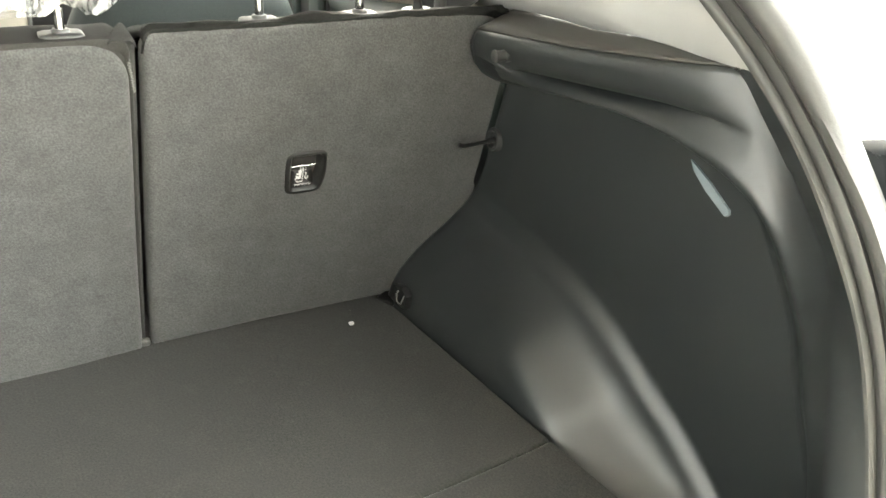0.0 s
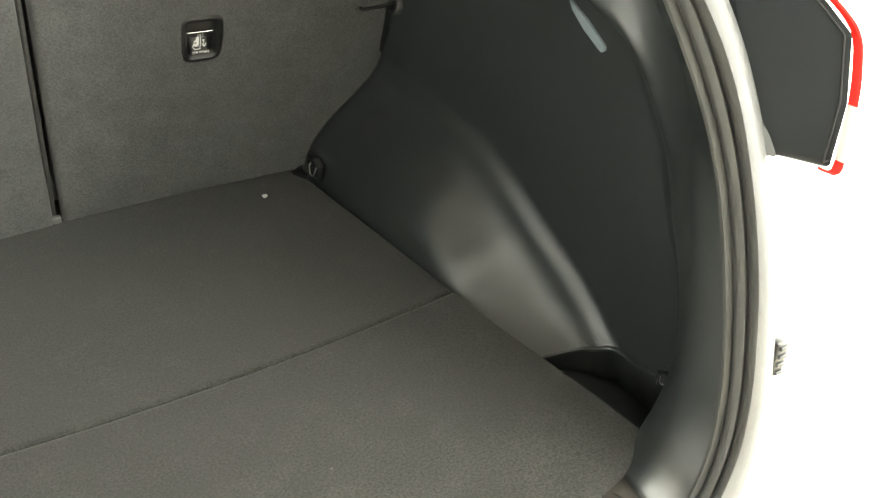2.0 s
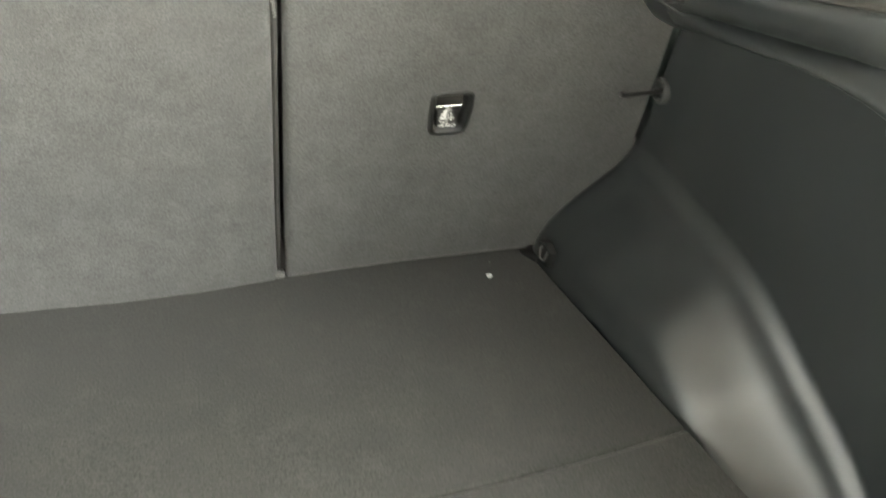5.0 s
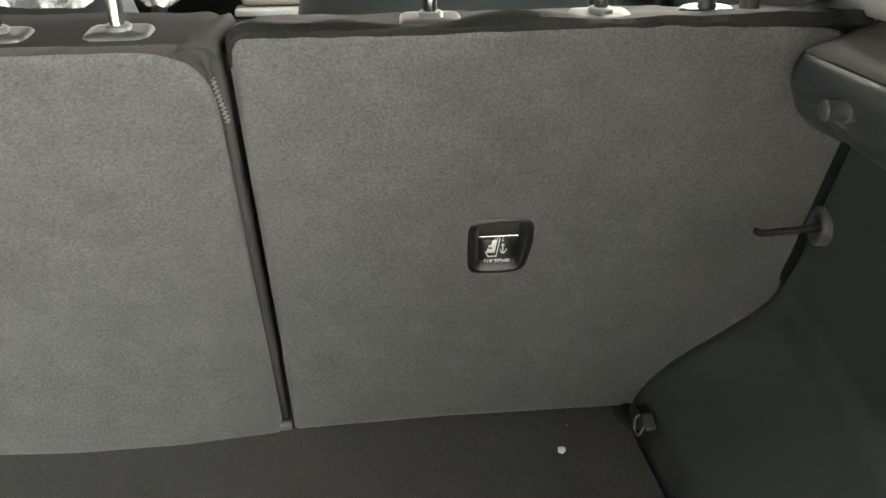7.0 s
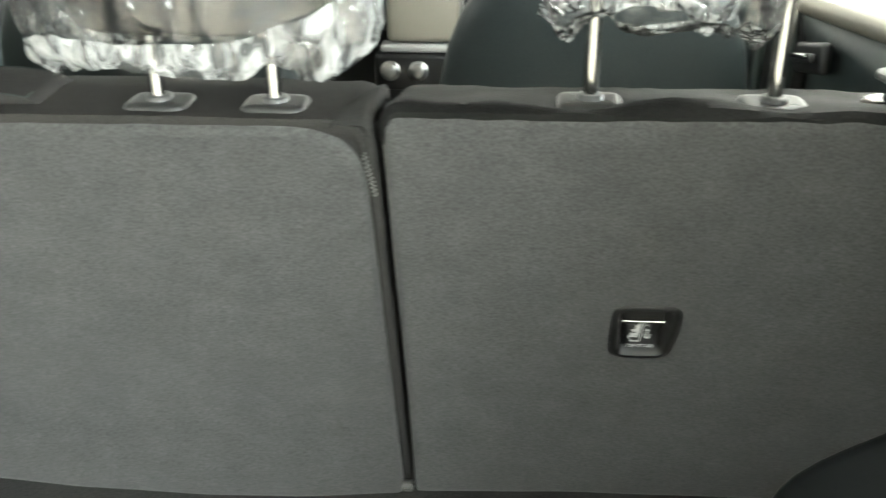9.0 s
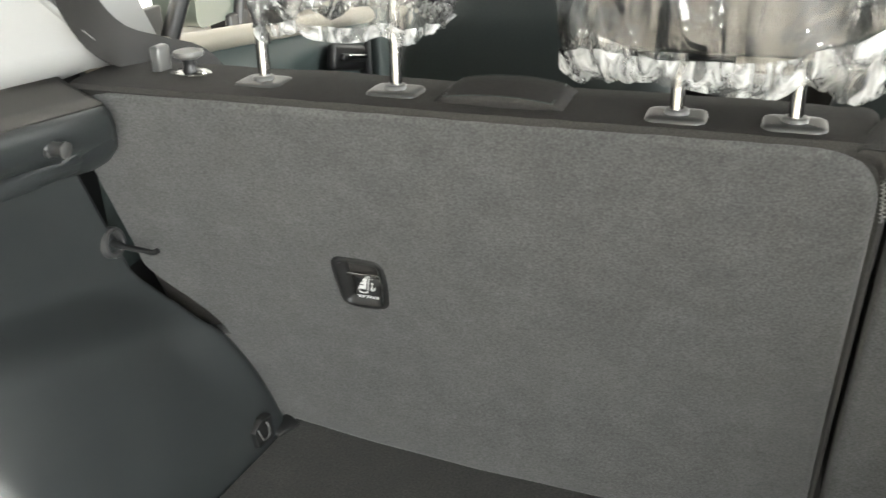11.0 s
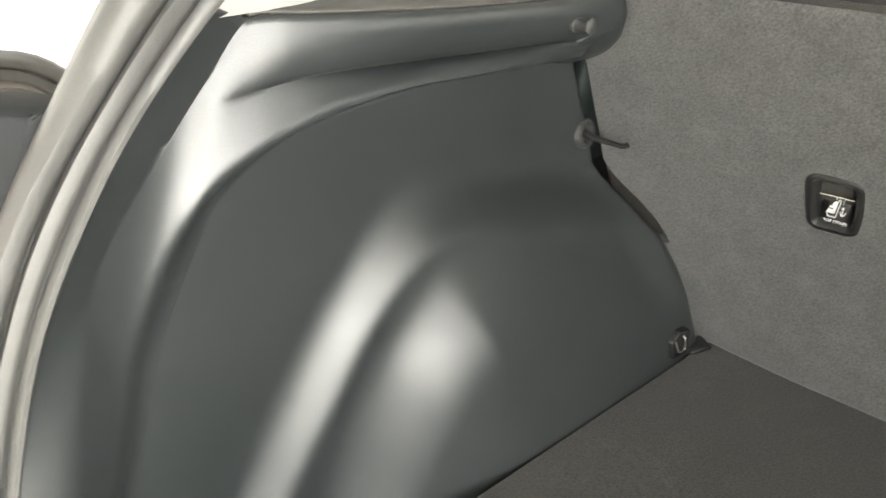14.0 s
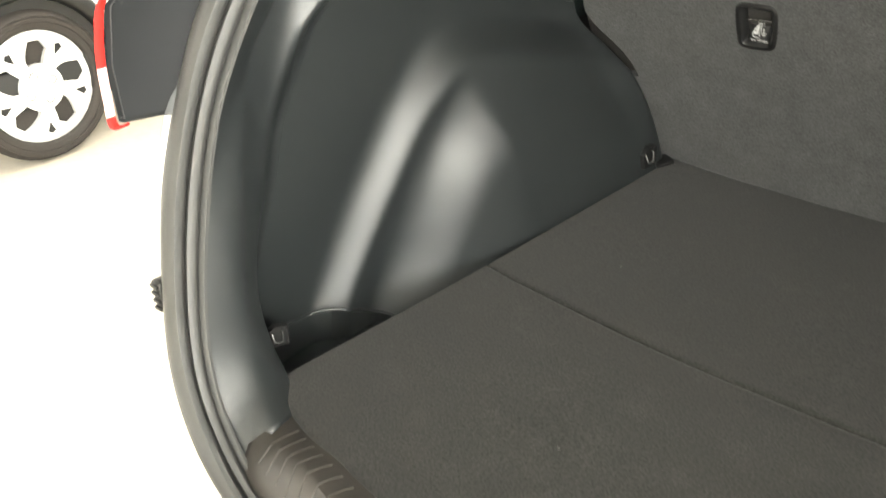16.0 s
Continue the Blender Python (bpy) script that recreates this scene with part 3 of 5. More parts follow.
# ---- load floor ----
EDGE_Y = [-0.80, -0.666, -0.578, -0.454, -0.309, -0.145, 0.0]
EDGE_X = [0.593, 0.579, 0.568, 0.556, 0.544, 0.530, 0.519]


def seam_y(x):
    return -0.511 + 0.19 * abs(x) ** 2.1 * 0.9


def floor_board(name, rear):
    n, m = 60, 44
    rows = []
    for i in range(n + 1):
        s = -1 + 2 * i / n
        row = []
        for j in range(m + 1):
            f = 0.5 - 0.5 * math.cos(math.pi * j / m)
            x = s * 0.55
            if rear:
                y0, y1 = lerp_table(abs(x), [0, 0.358, 0.421, 0.51, 0.56, 0.6], [-0.905, -0.888, -0.876, -0.846, -0.825, -0.80]), seam_y(x) - 0.0007
            else:
                y0, y1 = seam_y(x) + 0.0007, 0.012
            y = y0 + (y1 - y0) * f
            x = s * (lerp_table(y, EDGE_Y, EDGE_X) - 0.002)
            e = min(f, 1 - f) * abs(y1 - y0)
            z = 0.0012 * noise.noise(Vector((x * 5, y * 5, 0))) - 0.003 * (1 - min(e / 0.005, 1)) ** 2
            row.append((x, y, z))
        rows.append(row)
    bm = loft(rows)
    geom = bmesh.ops.extrude_face_region(bm, geom=list(bm.faces))
    bmesh.ops.translate(bm, vec=(0, 0, -0.018), verts=[g for g in geom["geom"] if isinstance(g, bmesh.types.BMVert)])
    ob = part("cargo_floor_board", bm, FLOOR_CARPET)
    return tagged(ob, name, "floor board", "cargo floor boards")


floor_board("dark grey carpeted cargo floor board behind the rear seat", False)
floor_board("dark grey carpeted cargo floor board at the loading sill", True)
under = rbox((0, -0.40, -0.165), (1.22, 0.94, 0.02), 0.004)
tagged(part("spare_wheel_well", under, PLASTIC_DEEP), "black tray under the cargo floor boards", "tray", kind="structure")
rng = random.Random(4)
crumb = bmesh.new()
bmesh.ops.create_icosphere(crumb, subdivisions=2, radius=0.0045)
for w in crumb.verts:
    w.co = Vector((w.co.x * 1.0, w.co.y * 1.3, w.co.z * 0.45)) * (1 + 0.25 * rng.uniform(-1, 1)) + Vector((0.434, -0.070, 0.0015))
tagged(part("foam_crumb", crumb, WHITE), "tiny white foam crumb lying on the floor carpet", "crumb")
for cx, cy in ((0.448, -0.028), (0.27, -0.70), (-0.26, -0.72), (-0.40, -0.36)):
    crumb = bmesh.new()
    bmesh.ops.create_icosphere(crumb, subdivisions=1, radius=0.0016)
    bmesh.ops.translate(crumb, vec=(cx, cy, 0.0012), verts=crumb.verts)
    tagged(part("lint_speck", crumb, SHELF), "tiny pale lint speck on the floor carpet", "lint", "lint specks")


# ---- side trim ----
LIP = [(0.6152, -0.1638, 0.4133), (0.6044, -0.3076, 0.4273), (0.6016, -0.3934, 0.4356), (0.6014, -0.4726, 0.4413), (0.6056, -0.5554, 0.4359), (0.6144, -0.6236, 0.418), (0.626, -0.664, 0.3967), (0.636, -0.69, 0.363), (0.64, -0.719, 0.32), (0.643, -0.741, 0.279), (0.645, -0.76, 0.211), (0.645, -0.779, 0.155), (0.638, -0.795, 0.09), (0.618, -0.801, 0.035), (0.586, -0.808, 0.002), (0.545, -0.832, -0.012)]
FOLD = [(0.634, -0.605, 0.523), (0.646, -0.677, 0.444), (0.640, -0.752, 0.370), (0.6285, -0.787, 0.303), (0.614, -0.821, 0.219), (0.604, -0.843, 0.13), (0.592, -0.856, 0.06), (0.565, -0.870, 0.022), (0.520, -0.886, 0.006)]
SEAL_IN = [(0.607, -0.662, 0.545), (0.602, -0.745, 0.46), (0.612, -0.80, 0.38), (0.6225, -0.826, 0.31), (0.620, -0.858, 0.22), (0.612, -0.886, 0.13), (0.602, -0.90, 0.06), (0.575, -0.912, 0.008), (0.530, -0.922, -0.025)]
RIDGE = {-1: [(0.03, 0.228), (-0.10, 0.242), (-0.25, 0.278), (-0.35, 0.298), (-0.42, 0.296), (-0.475, 0.268), (-0.53, 0.215), (-0.585, 0.130), (-0.628, 0.05), (-0.668, -0.03), (-0.70, -0.11)],
         1: [(0.03, 0.205), (-0.10, 0.197), (-0.20, 0.187), (-0.30, 0.172), (-0.37, 0.157), (-0.44, 0.128), (-0.51, 0.081), (-0.58, 0.033), (-0.645, -0.02), (-0.70, -0.08)]}
RIDGE_CURVE = {s: [(p.x, p.y) for p in crv([(a, b, 0) for a, b in RIDGE[s]], 90)] for s in RIDGE}


# lower edge of the sloping face of the right arch; below it the cover stands upright
TOE = [(p.x, p.y) for p in crv([(0.03, 0.080, 0), (-0.12, 0.085, 0), (-0.26, 0.088, 0), (-0.335, 0.078, 0), (-0.385, 0.050, 0), (-0.433, 0.022, 0), (-0.462, -0.004, 0), (-0.52, -0.040, 0), (-0.60, -0.075, 0), (-0.72, -0.12, 0)], 70)]
def above_curve(c, y, z):
    """Signed distance from a curve that runs to the rear, positive below it."""
    best, sign = 9.0, 1
    for (y0, z0), (y1, z1) in zip(c, c[1:]):
        dy, dz = y1 - y0, z1 - z0
        t = max(0, min(1, ((y - y0) * dy + (z - z0) * dz) / (dy * dy + dz * dz)))
        d = math.hypot(y - y0 - t * dy, z - z0 - t * dz)
        if d < best:
            best, sign = d, 1 if dy * (z - z0) - dz * (y - y0) > 0 else -1
    return best * sign


def panel_x(s, y, z):
    base = 0.652 + 0.010 * smooth01((-0.1 - y) / 0.3)
    if s < 0:
        base += 0.042 * smooth01((0.30 - z) / 0.36) * smooth01((-0.26 - y) / 0.26) - 0.006 * smooth01((-0.48 - y) / 0.30)
    else:
        base += 0.030 * smooth01((0.30 - z) / 0.36) * smooth01((-0.35 - y) / 0.25)
    u = above_curve(RIDGE_CURVE[s], y, z)
    foot = lerp_table(y, EDGE_Y, EDGE_X) + 0.003
    full = max(base - foot, 0.02)
    back = smooth01((-0.19 - y) / 0.31)
    if s < 0:
        wide = 1 - smooth01((-0.29 - y) / 0.20)
        low = smooth01((0.17 - z) / 0.20)
        step = max(0.0, min(1.0, (u + 0.030 - 0.010 * low) / (0.064 - 0.016 * low)))
        step = 1.5 * step ** 2 - 0.5 * step ** 4
        d = (0.34 - 0.06 * low) * step + (0.46 - 0.15 * low) * smooth01((u - 0.048 - 0.020 * low + 0.024 * wide) / (0.114 - 0.018 * low + 0.036 * wide)) + (0.20 + 0.21 * low) * smooth01((u - 0.02 - 0.05 * low) / (0.34 - 0.10 * low))
        front = 0.44 * smooth01((u + 0.013) / 0.060) + 0.56 * smooth01((u - 0.012) / 0.190)
        d = front + (d - front) * back
    else:
        w = -above_curve(TOE, y, z)
        soft = 0.010 + 0.020 * smooth01((y + 0.40) / 0.14)
        rest = soft * math.log1p(math.exp(max(-40.0, min(40.0, w / soft))))
        inner = max(u, 0.0)
        q = inner / max(inner + rest, 1e-6)
        d = 0.15 * smooth01((u + 0.013) / 0.029) + 0.85 * q ** 2.5
    x = base - full * d
    gap = -0.355 * max(z, 0) - y
    near = smooth01(1 - gap / 0.085)
    return x + (lerp_table(z, *MEET[s]) - x) * near + 0.006 * smooth01(1 - (gap - 0.0045) / 0.009)


def pocket_z(y):
    """Lower edge of the arch cover: it rises over the storage pocket."""
    return lerp_table(y, [-0.83, -0.775, -0.735, -0.69, -0.648, -0.616, -0.584, -0.56, -0.53], [0.030, 0.006, -0.016, -0.022, -0.022, -0.036, -0.056, -0.070, -0.115])


def side_trim(s):
    word = "with a built-in lamp slot" if s > 0 else "with a high wheel arch"
    ob = thing("side_trim_panel", (s * 0.66, -0.4, 0.0), "dark plastic trunk side trim " + word, "trim panel", "trunk side trims")

    def mx(p):
        return (s * p[0], p[1], p[2])

    # recessed lower panel with the swelling of the wheel arch
    rows = []
    gap = 0.014 if s < 0 else 0.002
    ny, nz = 150, 84
    for i in range(ny + 1):
        row = []
        for j in range(nz + 1):
            z = -0.115 + 0.535 * j / nz
            front = -0.355 * max(z, 0) - 0.0045 - gap * smooth01((z - 0.15) / 0.05)
            y = front + (-0.815 - front) * i / ny
            z = max(z, pocket_z(y))
            row.append(mx((panel_x(s, y, z), y, z)))
        rows.append(row)
    cover = loft(rows)
    bmesh.ops.remove_doubles(cover, verts=cover.verts, dist=1e-5)
    part("wheel_arch_cover", cover, PLASTIC, ob, "dark grey moulded wheel arch cover", solid=0.003)

    # shoulder above the recess, from the lip up to the shelf
    n = 60
    cut = 6
    lip = crv(LIP[:cut + 1], n)
    g2 = crv([(0.588, -0.170, 0.4330), (0.596, -0.225, 0.4390), (0.616, -0.30, 0.4475), (0.626, -0.45, 0.4610), (0.624, -0.57, 0.4695), (0.6335, -0.635, 0.463)], n)
    rib = [p.lerp(q, 0.5) + Vector((-0.0035, 0, 0.0025)) * (1 - smooth01((i / n - 0.50) / 0.40)) for i, (p, q) in enumerate(zip(lip, g2))]
    g1 = crv([(0.588, -0.172, 0.4365), (0.595, -0.30, 0.4505), (0.605, -0.45, 0.4645), (0.617, -0.57, 0.4745), (0.6325, -0.630, 0.473)], n)
    mid = crv([(0.571, -0.178, 0.455), (0.579, -0.33, 0.474), (0.595, -0.48, 0.488), (0.6145, -0.58, 0.495), (0.6345, -0.620, 0.498)], n)
    edge = crv([(0.572, -0.186, 0.484), (0.583, -0.37, 0.500), (0.600, -0.50, 0.513), (0.619, -0.58, 0.522), (0.6335, -0.606, 0.526)], n)
    shelf = crv([(0.640, -0.168, 0.503), (0.642, -0.26, 0.514), (0.642, -0.366, 0.516), (0.642, -0.48, 0.524), (0.641, -0.57, 0.525), (0.637, -0.606, 0.527)], n)

    def between(a, b, k, bulge=0.0):
        return [[p.lerp(q, t) + Vector((-bulge * (1 - smooth01((j / len(a) - 0.6) / 0.4)) * 4 * t * (1 - t), 0, 0)) for j, (p, q) in enumerate(zip(a, b))] for t in [i / k for i in range(k)]]
    rows = between(lip, rib, 5, 0.0015) + between(rib, g2, 5, 0.001) + between(g2, g1, 3, 0.0) + between(g1, mid, 4, 0.003) + between(mid, edge, 4, 0.004) + [edge]
    # the frame cover carries the same section on round the corner and down to the sill
    n2 = 80
    lip2, fold, seal = crv(LIP[cut:], n2), crv(FOLD, n2), crv(SEAL_IN, n2)
    last = [r[-1] for r in rows]
    m = len(rows) - 1
    for k, r in enumerate(rows):
        for i in range(1, n2):
            t = k / m
            t0 = lip2[0].lerp(fold[0], t)
            # the groove runs out against the fold
            run = smooth01(i / 8) * smooth01((48 - i) / 38)
            t += ((0.90 * k / 11 if k < 11 else 0.90 + 0.01 * (k - 11)) - t) * run
            off = (last[k] - t0) * (1 - smooth01(i / 8))
            off.x -= 0.010 * t * (1 - t) * smooth01((i - 16) / 30)
            r.append(lip2[i].lerp(fold[i], t) + off)
    # ease the bend where the shoulder turns down into the frame cover
    for _ in range(5):
        for r in rows:
            old = list(r)
            for i in range(n - 8, n + 8):
                k = 0.5 * smooth01((i - n + 8) / 5) * smooth01((n + 8 - i) / 5)
                r[i] = old[i] * (1 - k) + (old[i - 1] + old[i + 1]) * (k / 2)
    # rounded flank that runs from the lip into the recessed panel: tight at the seat, wide towards the rear
    full_lip = rows[0]
    flank = []
    for k in range(10):
        t = max(k - 1, 0) / 9
        row = []
        for i, p in enumerate(full_lip):
            a, b = full_lip[max(i - 7, 0)], full_lip[min(i + 7, len(full_lip) - 1)]
            tan = Vector((0, b.y - a.y, b.z - a.z))
            inward = Vector((0, tan.z, -tan.y)).normalized()
            if inward.dot(Vector((0, -0.40, 0.15)) - Vector((0, p.y, p.z))) < 0:
                inward = -inward
            width = 0.014 + 0.020 * smooth01((i - 22) / 45) - 0.008 * smooth01((0.14 - p.z) / 0.12)
            q = p + inward * width * (1.12 if k == 0 else 1 - t)
            low = smooth01((0.075 - p.z) / 0.055)
            roll = t ** 2.2
            q.x = panel_x(s, q.y, max(q.z, pocket_z(q.y))) * (1 - roll) + p.x * roll + (0.002 if k == 0 else 0.0)
            row.append(q.lerp(p + Vector((0.022, -0.020, -0.030)) * (1 - t), low))
        flank.append(row)
    rows = flank + rows
    edge = rows[-1][:n]
    for step in range(5):
        for i in range(len(full_lip)):
            if step < 5 * smooth01((i - 18) / 45):
                col = [r[i] for r in rows[:16]]
                for k in range(6, 14):
                    rows[k][i] = col[k] * 0.4 + (col[k - 1] + col[k + 1]) * 0.3
    # from the fold on to the seal; the fold is crisp above and rounds off towards the sill
    corner = [r[n - 1:] for r in rows] + [list(r) for r in between(rows[-1][n - 1:], seal, 5, 0.0)[1:]] + [list(seal)]
    for i in range(n2):
        soft = smooth01((i / n2 - 0.34) / 0.30)
        for step in range(14):
            col = [r[i] for r in corner]
            for k in range(2, len(corner) - 1):
                if step < 14 * soft and k > 11:
                    corner[k][i] = col[k] * 0.4 + (col[k - 1] + col[k + 1]) * 0.3
    corner.append([p + Vector((0.03, -0.004, 0)) for p in seal])
    body = merge(loft([[mx(p) for p in r[:n]] for r in rows]), loft([[mx(p) for p in r] for r in corner]))
    bmesh.ops.remove_doubles(body, verts=body.verts, dist=1e-5)
    part("shoulder", body, PLASTIC, ob, "dark grey moulded shoulder and frame cover", solid=0.003)
    rows = between(edge, shelf, 4, -0.002) + [shelf]
    part("shelf_top", loft([[mx(p + Vector((0.0, 0, 0.0015))) for p in r] for r in rows]), SHELF, ob, "warm grey top of the trunk shoulder", solid=0.003)

    # rounded nose of the shoulder against the seat, with the shelf pin
    prof = [(0.640, 0.392), (0.612, 0.402), (0.590, 0.414), (0.576, 0.428), (0.5685, 0.444), (0.567, 0.460), (0.570, 0.474), (0.580, 0.485), (0.598, 0.490), (0.63, 0.493), (0.66, 0.494), (0.66, 0.392)]
    ring = []
    for dy, k in ((-0.060, 0.022), (-0.040, 0.009), (-0.025, 0.0060), (-0.012, 0.0045), (-0.002, 0.0060), (0.004, 0.011), (0.007, 0.020)):
        ring.append([mx((min(x + k, 0.66), -0.355 * z - 0.0045 + dy * 1.0 - 0.007, z - math.copysign(min(k, 0.02), z - 0.46))) for x, z in prof])
    b = loft(ring, close_v=True)
    b.faces.new(b.verts[-len(prof):])
    part("shoulder_nose", b, PLASTIC, ob, "rounded dark nose of the shoulder")
    part("shelf_pin", spun([(0.0088, -0.012), (0.0088, 0.0005), (0.0072, 0.0015), (0.0070, 0.0130), (0.0080, 0.0140), (0.0080, 0.0170), (0.0064, 0.0182), (0.0, 0.0184)], mx((0.5725, -0.262, 0.466)), (-s, 0, 0), 24), GUIDE, ob, "small grey pin that carries the parcel shelf")

    # rubber tab in the corner between floor and seat
    part("corner_tab", rbox((s * 0.523, -0.020, 0.004), (0.026, 0.036, 0.008), 0.003, 2, (0, -s * 14, s * 24)), PLASTIC_DEEP, ob, "black rubber tab at the floor corner")
    # storage pocket beside the floor board
    ys = [-0.542 - 0.252 * k / 40 for k in range(41)]
    rim = [Vector((panel_x(s, y, pocket_z(y)) - 0.001, y, pocket_z(y))) for y in ys]
    rows = [rim, [p + Vector((-0.003, 0, -0.002)) for p in rim], [p + Vector((0.003, 0, -0.006)) for p in rim], [p + Vector((0.004, 0, -0.09)) for p in rim]]
    bin_floor = loft([[mx((x, y, -0.075)) for x in (0.535, 0.60, 0.66, 0.735)] for y in (-0.53, -0.62, -0.72, -0.83)])
    bin_back = loft([[mx((x, y, z)) for x, y in ((0.52, -0.835), (0.58, -0.812), (0.64, -0.797), (0.70, -0.79))] for z in (-0.09, -0.05, -0.014)])
    pocket = part("side_pocket", merge(loft([[mx(p) for p in r] for r in rows]), bin_floor, bin_back), PLASTIC, ob, "black storage pocket beside the floor", solid=0.002)
    part("pocket_rim", tube([mx(p + Vector((-0.002, 0, 0.0))) for p in rim], 0.0022, 8), PLASTIC, pocket, "thin raised rim")
    if s > 0:
        # slim lamp slot
        a, b = Vector((0.662, -0.534, 0.402)), Vector((0.662, -0.601, 0.362))
        d = (b - a).normalized()
        w = Vector((0, -d.z, d.y))
        o = [a, a + d * 0.012 + w * 0.006, a + d * 0.04 + w * 0.0085, b + w * 0.006, b + d * 0.003, b - w * 0.004, a + d * 0.04 - w * 0.004]
        bm = loft([[mx(p + Vector((dx, 0, 0))) for p in o] for dx in (0.004, -0.003, -0.0045)], close_v=True)
        bm.faces.new(bm.verts[-len(o):])
        part("lamp_slot", bm, LAMP_LENS, ob, "slim pale cargo lamp lens")
    return ob


side_trim(1)
side_trim(-1)


def bag_hook(s):
    x, y, z = s * 0.645, -0.130, 0.304
    ob = thing("bag_hook", (x, y, z), "wire bag hook on a round plastic base beside the seat", "hook", "bag hooks")
    part("base", spun([(0.0180, -0.012), (0.0185, 0.002), (0.0172, 0.0050), (0.0138, 0.0060), (0.0118, 0.0045), (0.0105, -0.0015), (0.004, -0.0015)], (x, y, z), (-s, 0.02, 0.12), 28), HOOK_GREY, ob, "round grey base")
    pts = crv([(x, y, z), (x - s * 0.02, y - 0.002, z - 0.002), (x - s * 0.045, y - 0.003, z - 0.003), (x - s * 0.057, y - 0.004, z - 0.003), (x - s * 0.063, y - 0.003, z + 0.000)], 18)
    part("hook", tube(pts, [0.0046] * 4 + [0.0034] * 14, 10), PLASTIC_DEEP, ob, "dark hook rod")


def tie_down(s, x, y, z, turn, size=1.0):
    ob = thing("tie_down_ring", (s * x, y, z), "folded metal tie-down ring in a black clip", "ring", "tie-down rings")
    turn_m = pose(s * x, y, z, 0, 0, s * turn)

    def at(a, b, c):
        """a inwards, b to the rear, c up."""
        return turn_m @ Vector((-s * a * size, -b * size, c * size))
    o = outline([(-0.017, -0.018), (0.015, -0.018), (0.020, 0.010), (0.004, 0.021), (-0.017, 0.018)], 0.004, 4)
    bm = loft([[at(a, p.x, p.y) for p in inset(o, i)] for i, a in ((0, -0.004), (0, 0.006), (0.0012, 0.0078), (0.0035, 0.0078), (0.0045, 0.0030))], close_v=True)
    bm.faces.new(bm.verts[-len(o):])
    part("clip", bm, PLASTIC_DEEP, ob, "black plastic clip with a sunken middle")
    pts = crv_even([at(0.0050, -0.007, 0.010), at(0.0088, -0.0065, 0.006), at(0.0092, -0.006, -0.006), at(0.0092, -0.002, -0.009), at(0.0092, 0.005, -0.008), at(0.0088, 0.008, -0.003), at(0.0050, 0.009, 0.007)], 5)
    part("ring", tube(pts, 0.0012 * size, 8), STEEL, ob, "dull steel ring")


for s in (1, -1):
    bag_hook(s)
    tie_down(s, 0.526, -0.070, 0.030, 8)
    tie_down(s, 0.652, -0.773 if s > 0 else -0.767, 0.024 if s > 0 else 0.010, 30, 0.5 if s > 0 else 0.8)


# ---- pillar trim above the shoulder ----
def pillar_trim(s):
    ob = thing("rear_pillar_trim", (s * 0.63, -0.4, 0.53), "pale grey plastic trim of the rear pillar", "trim panel", "rear pillar trims")
    n = 40
    low = crv([(0.606, -0.100, 0.503), (0.618, -0.116, 0.504), (0.628, -0.26, 0.515), (0.630, -0.366, 0.517), (0.632, -0.44, 0.523), (0.632, -0.50, 0.525), (0.628, -0.57, 0.525), (0.618, -0.648, 0.530)], n)
    rows = [[(s * (0.648 - 0.10 * h), y0 - 0.30 * h + (0.26 if k else 0.0), 0.497 + 0.36 * h) for k, y0 in ((0, -0.20), (1, -0.245))] for h in (0, 0.25, 0.5, 0.75, 1)]
    part("pillar_front_cover", loft(rows), PILLAR, ob, "pale grey cover ahead of the seat belt", solid=0.004)
    rows = []
    for k in range(13):
        h = k / 12
        row = []
        for i, p in enumerate(low):
            f = i / (n - 1)
            crease = 0.030 * smooth01((f - 0.56 + 0.30 * h) / 0.14) - 0.012 * smooth01((f - 0.82 + 0.22 * h) / 0.12)
            top = Vector((p.x - 0.115 * h ** 1.2 + crease * math.sin(min(1, h * 6) * math.pi / 2), p.y + (0.235 * h * smooth01((f - 0.2) / 0.8)) - 0.45 * h * (1 - f) ** 2, p.z + 0.33 * h))
            row.append((s * top.x, top.y, top.z))
        rows.append(row)
    part("pillar_cover", loft(rows), PILLAR, ob, "pale grey pillar cover", solid=0.003)


pillar_trim(1)
pillar_trim(-1)


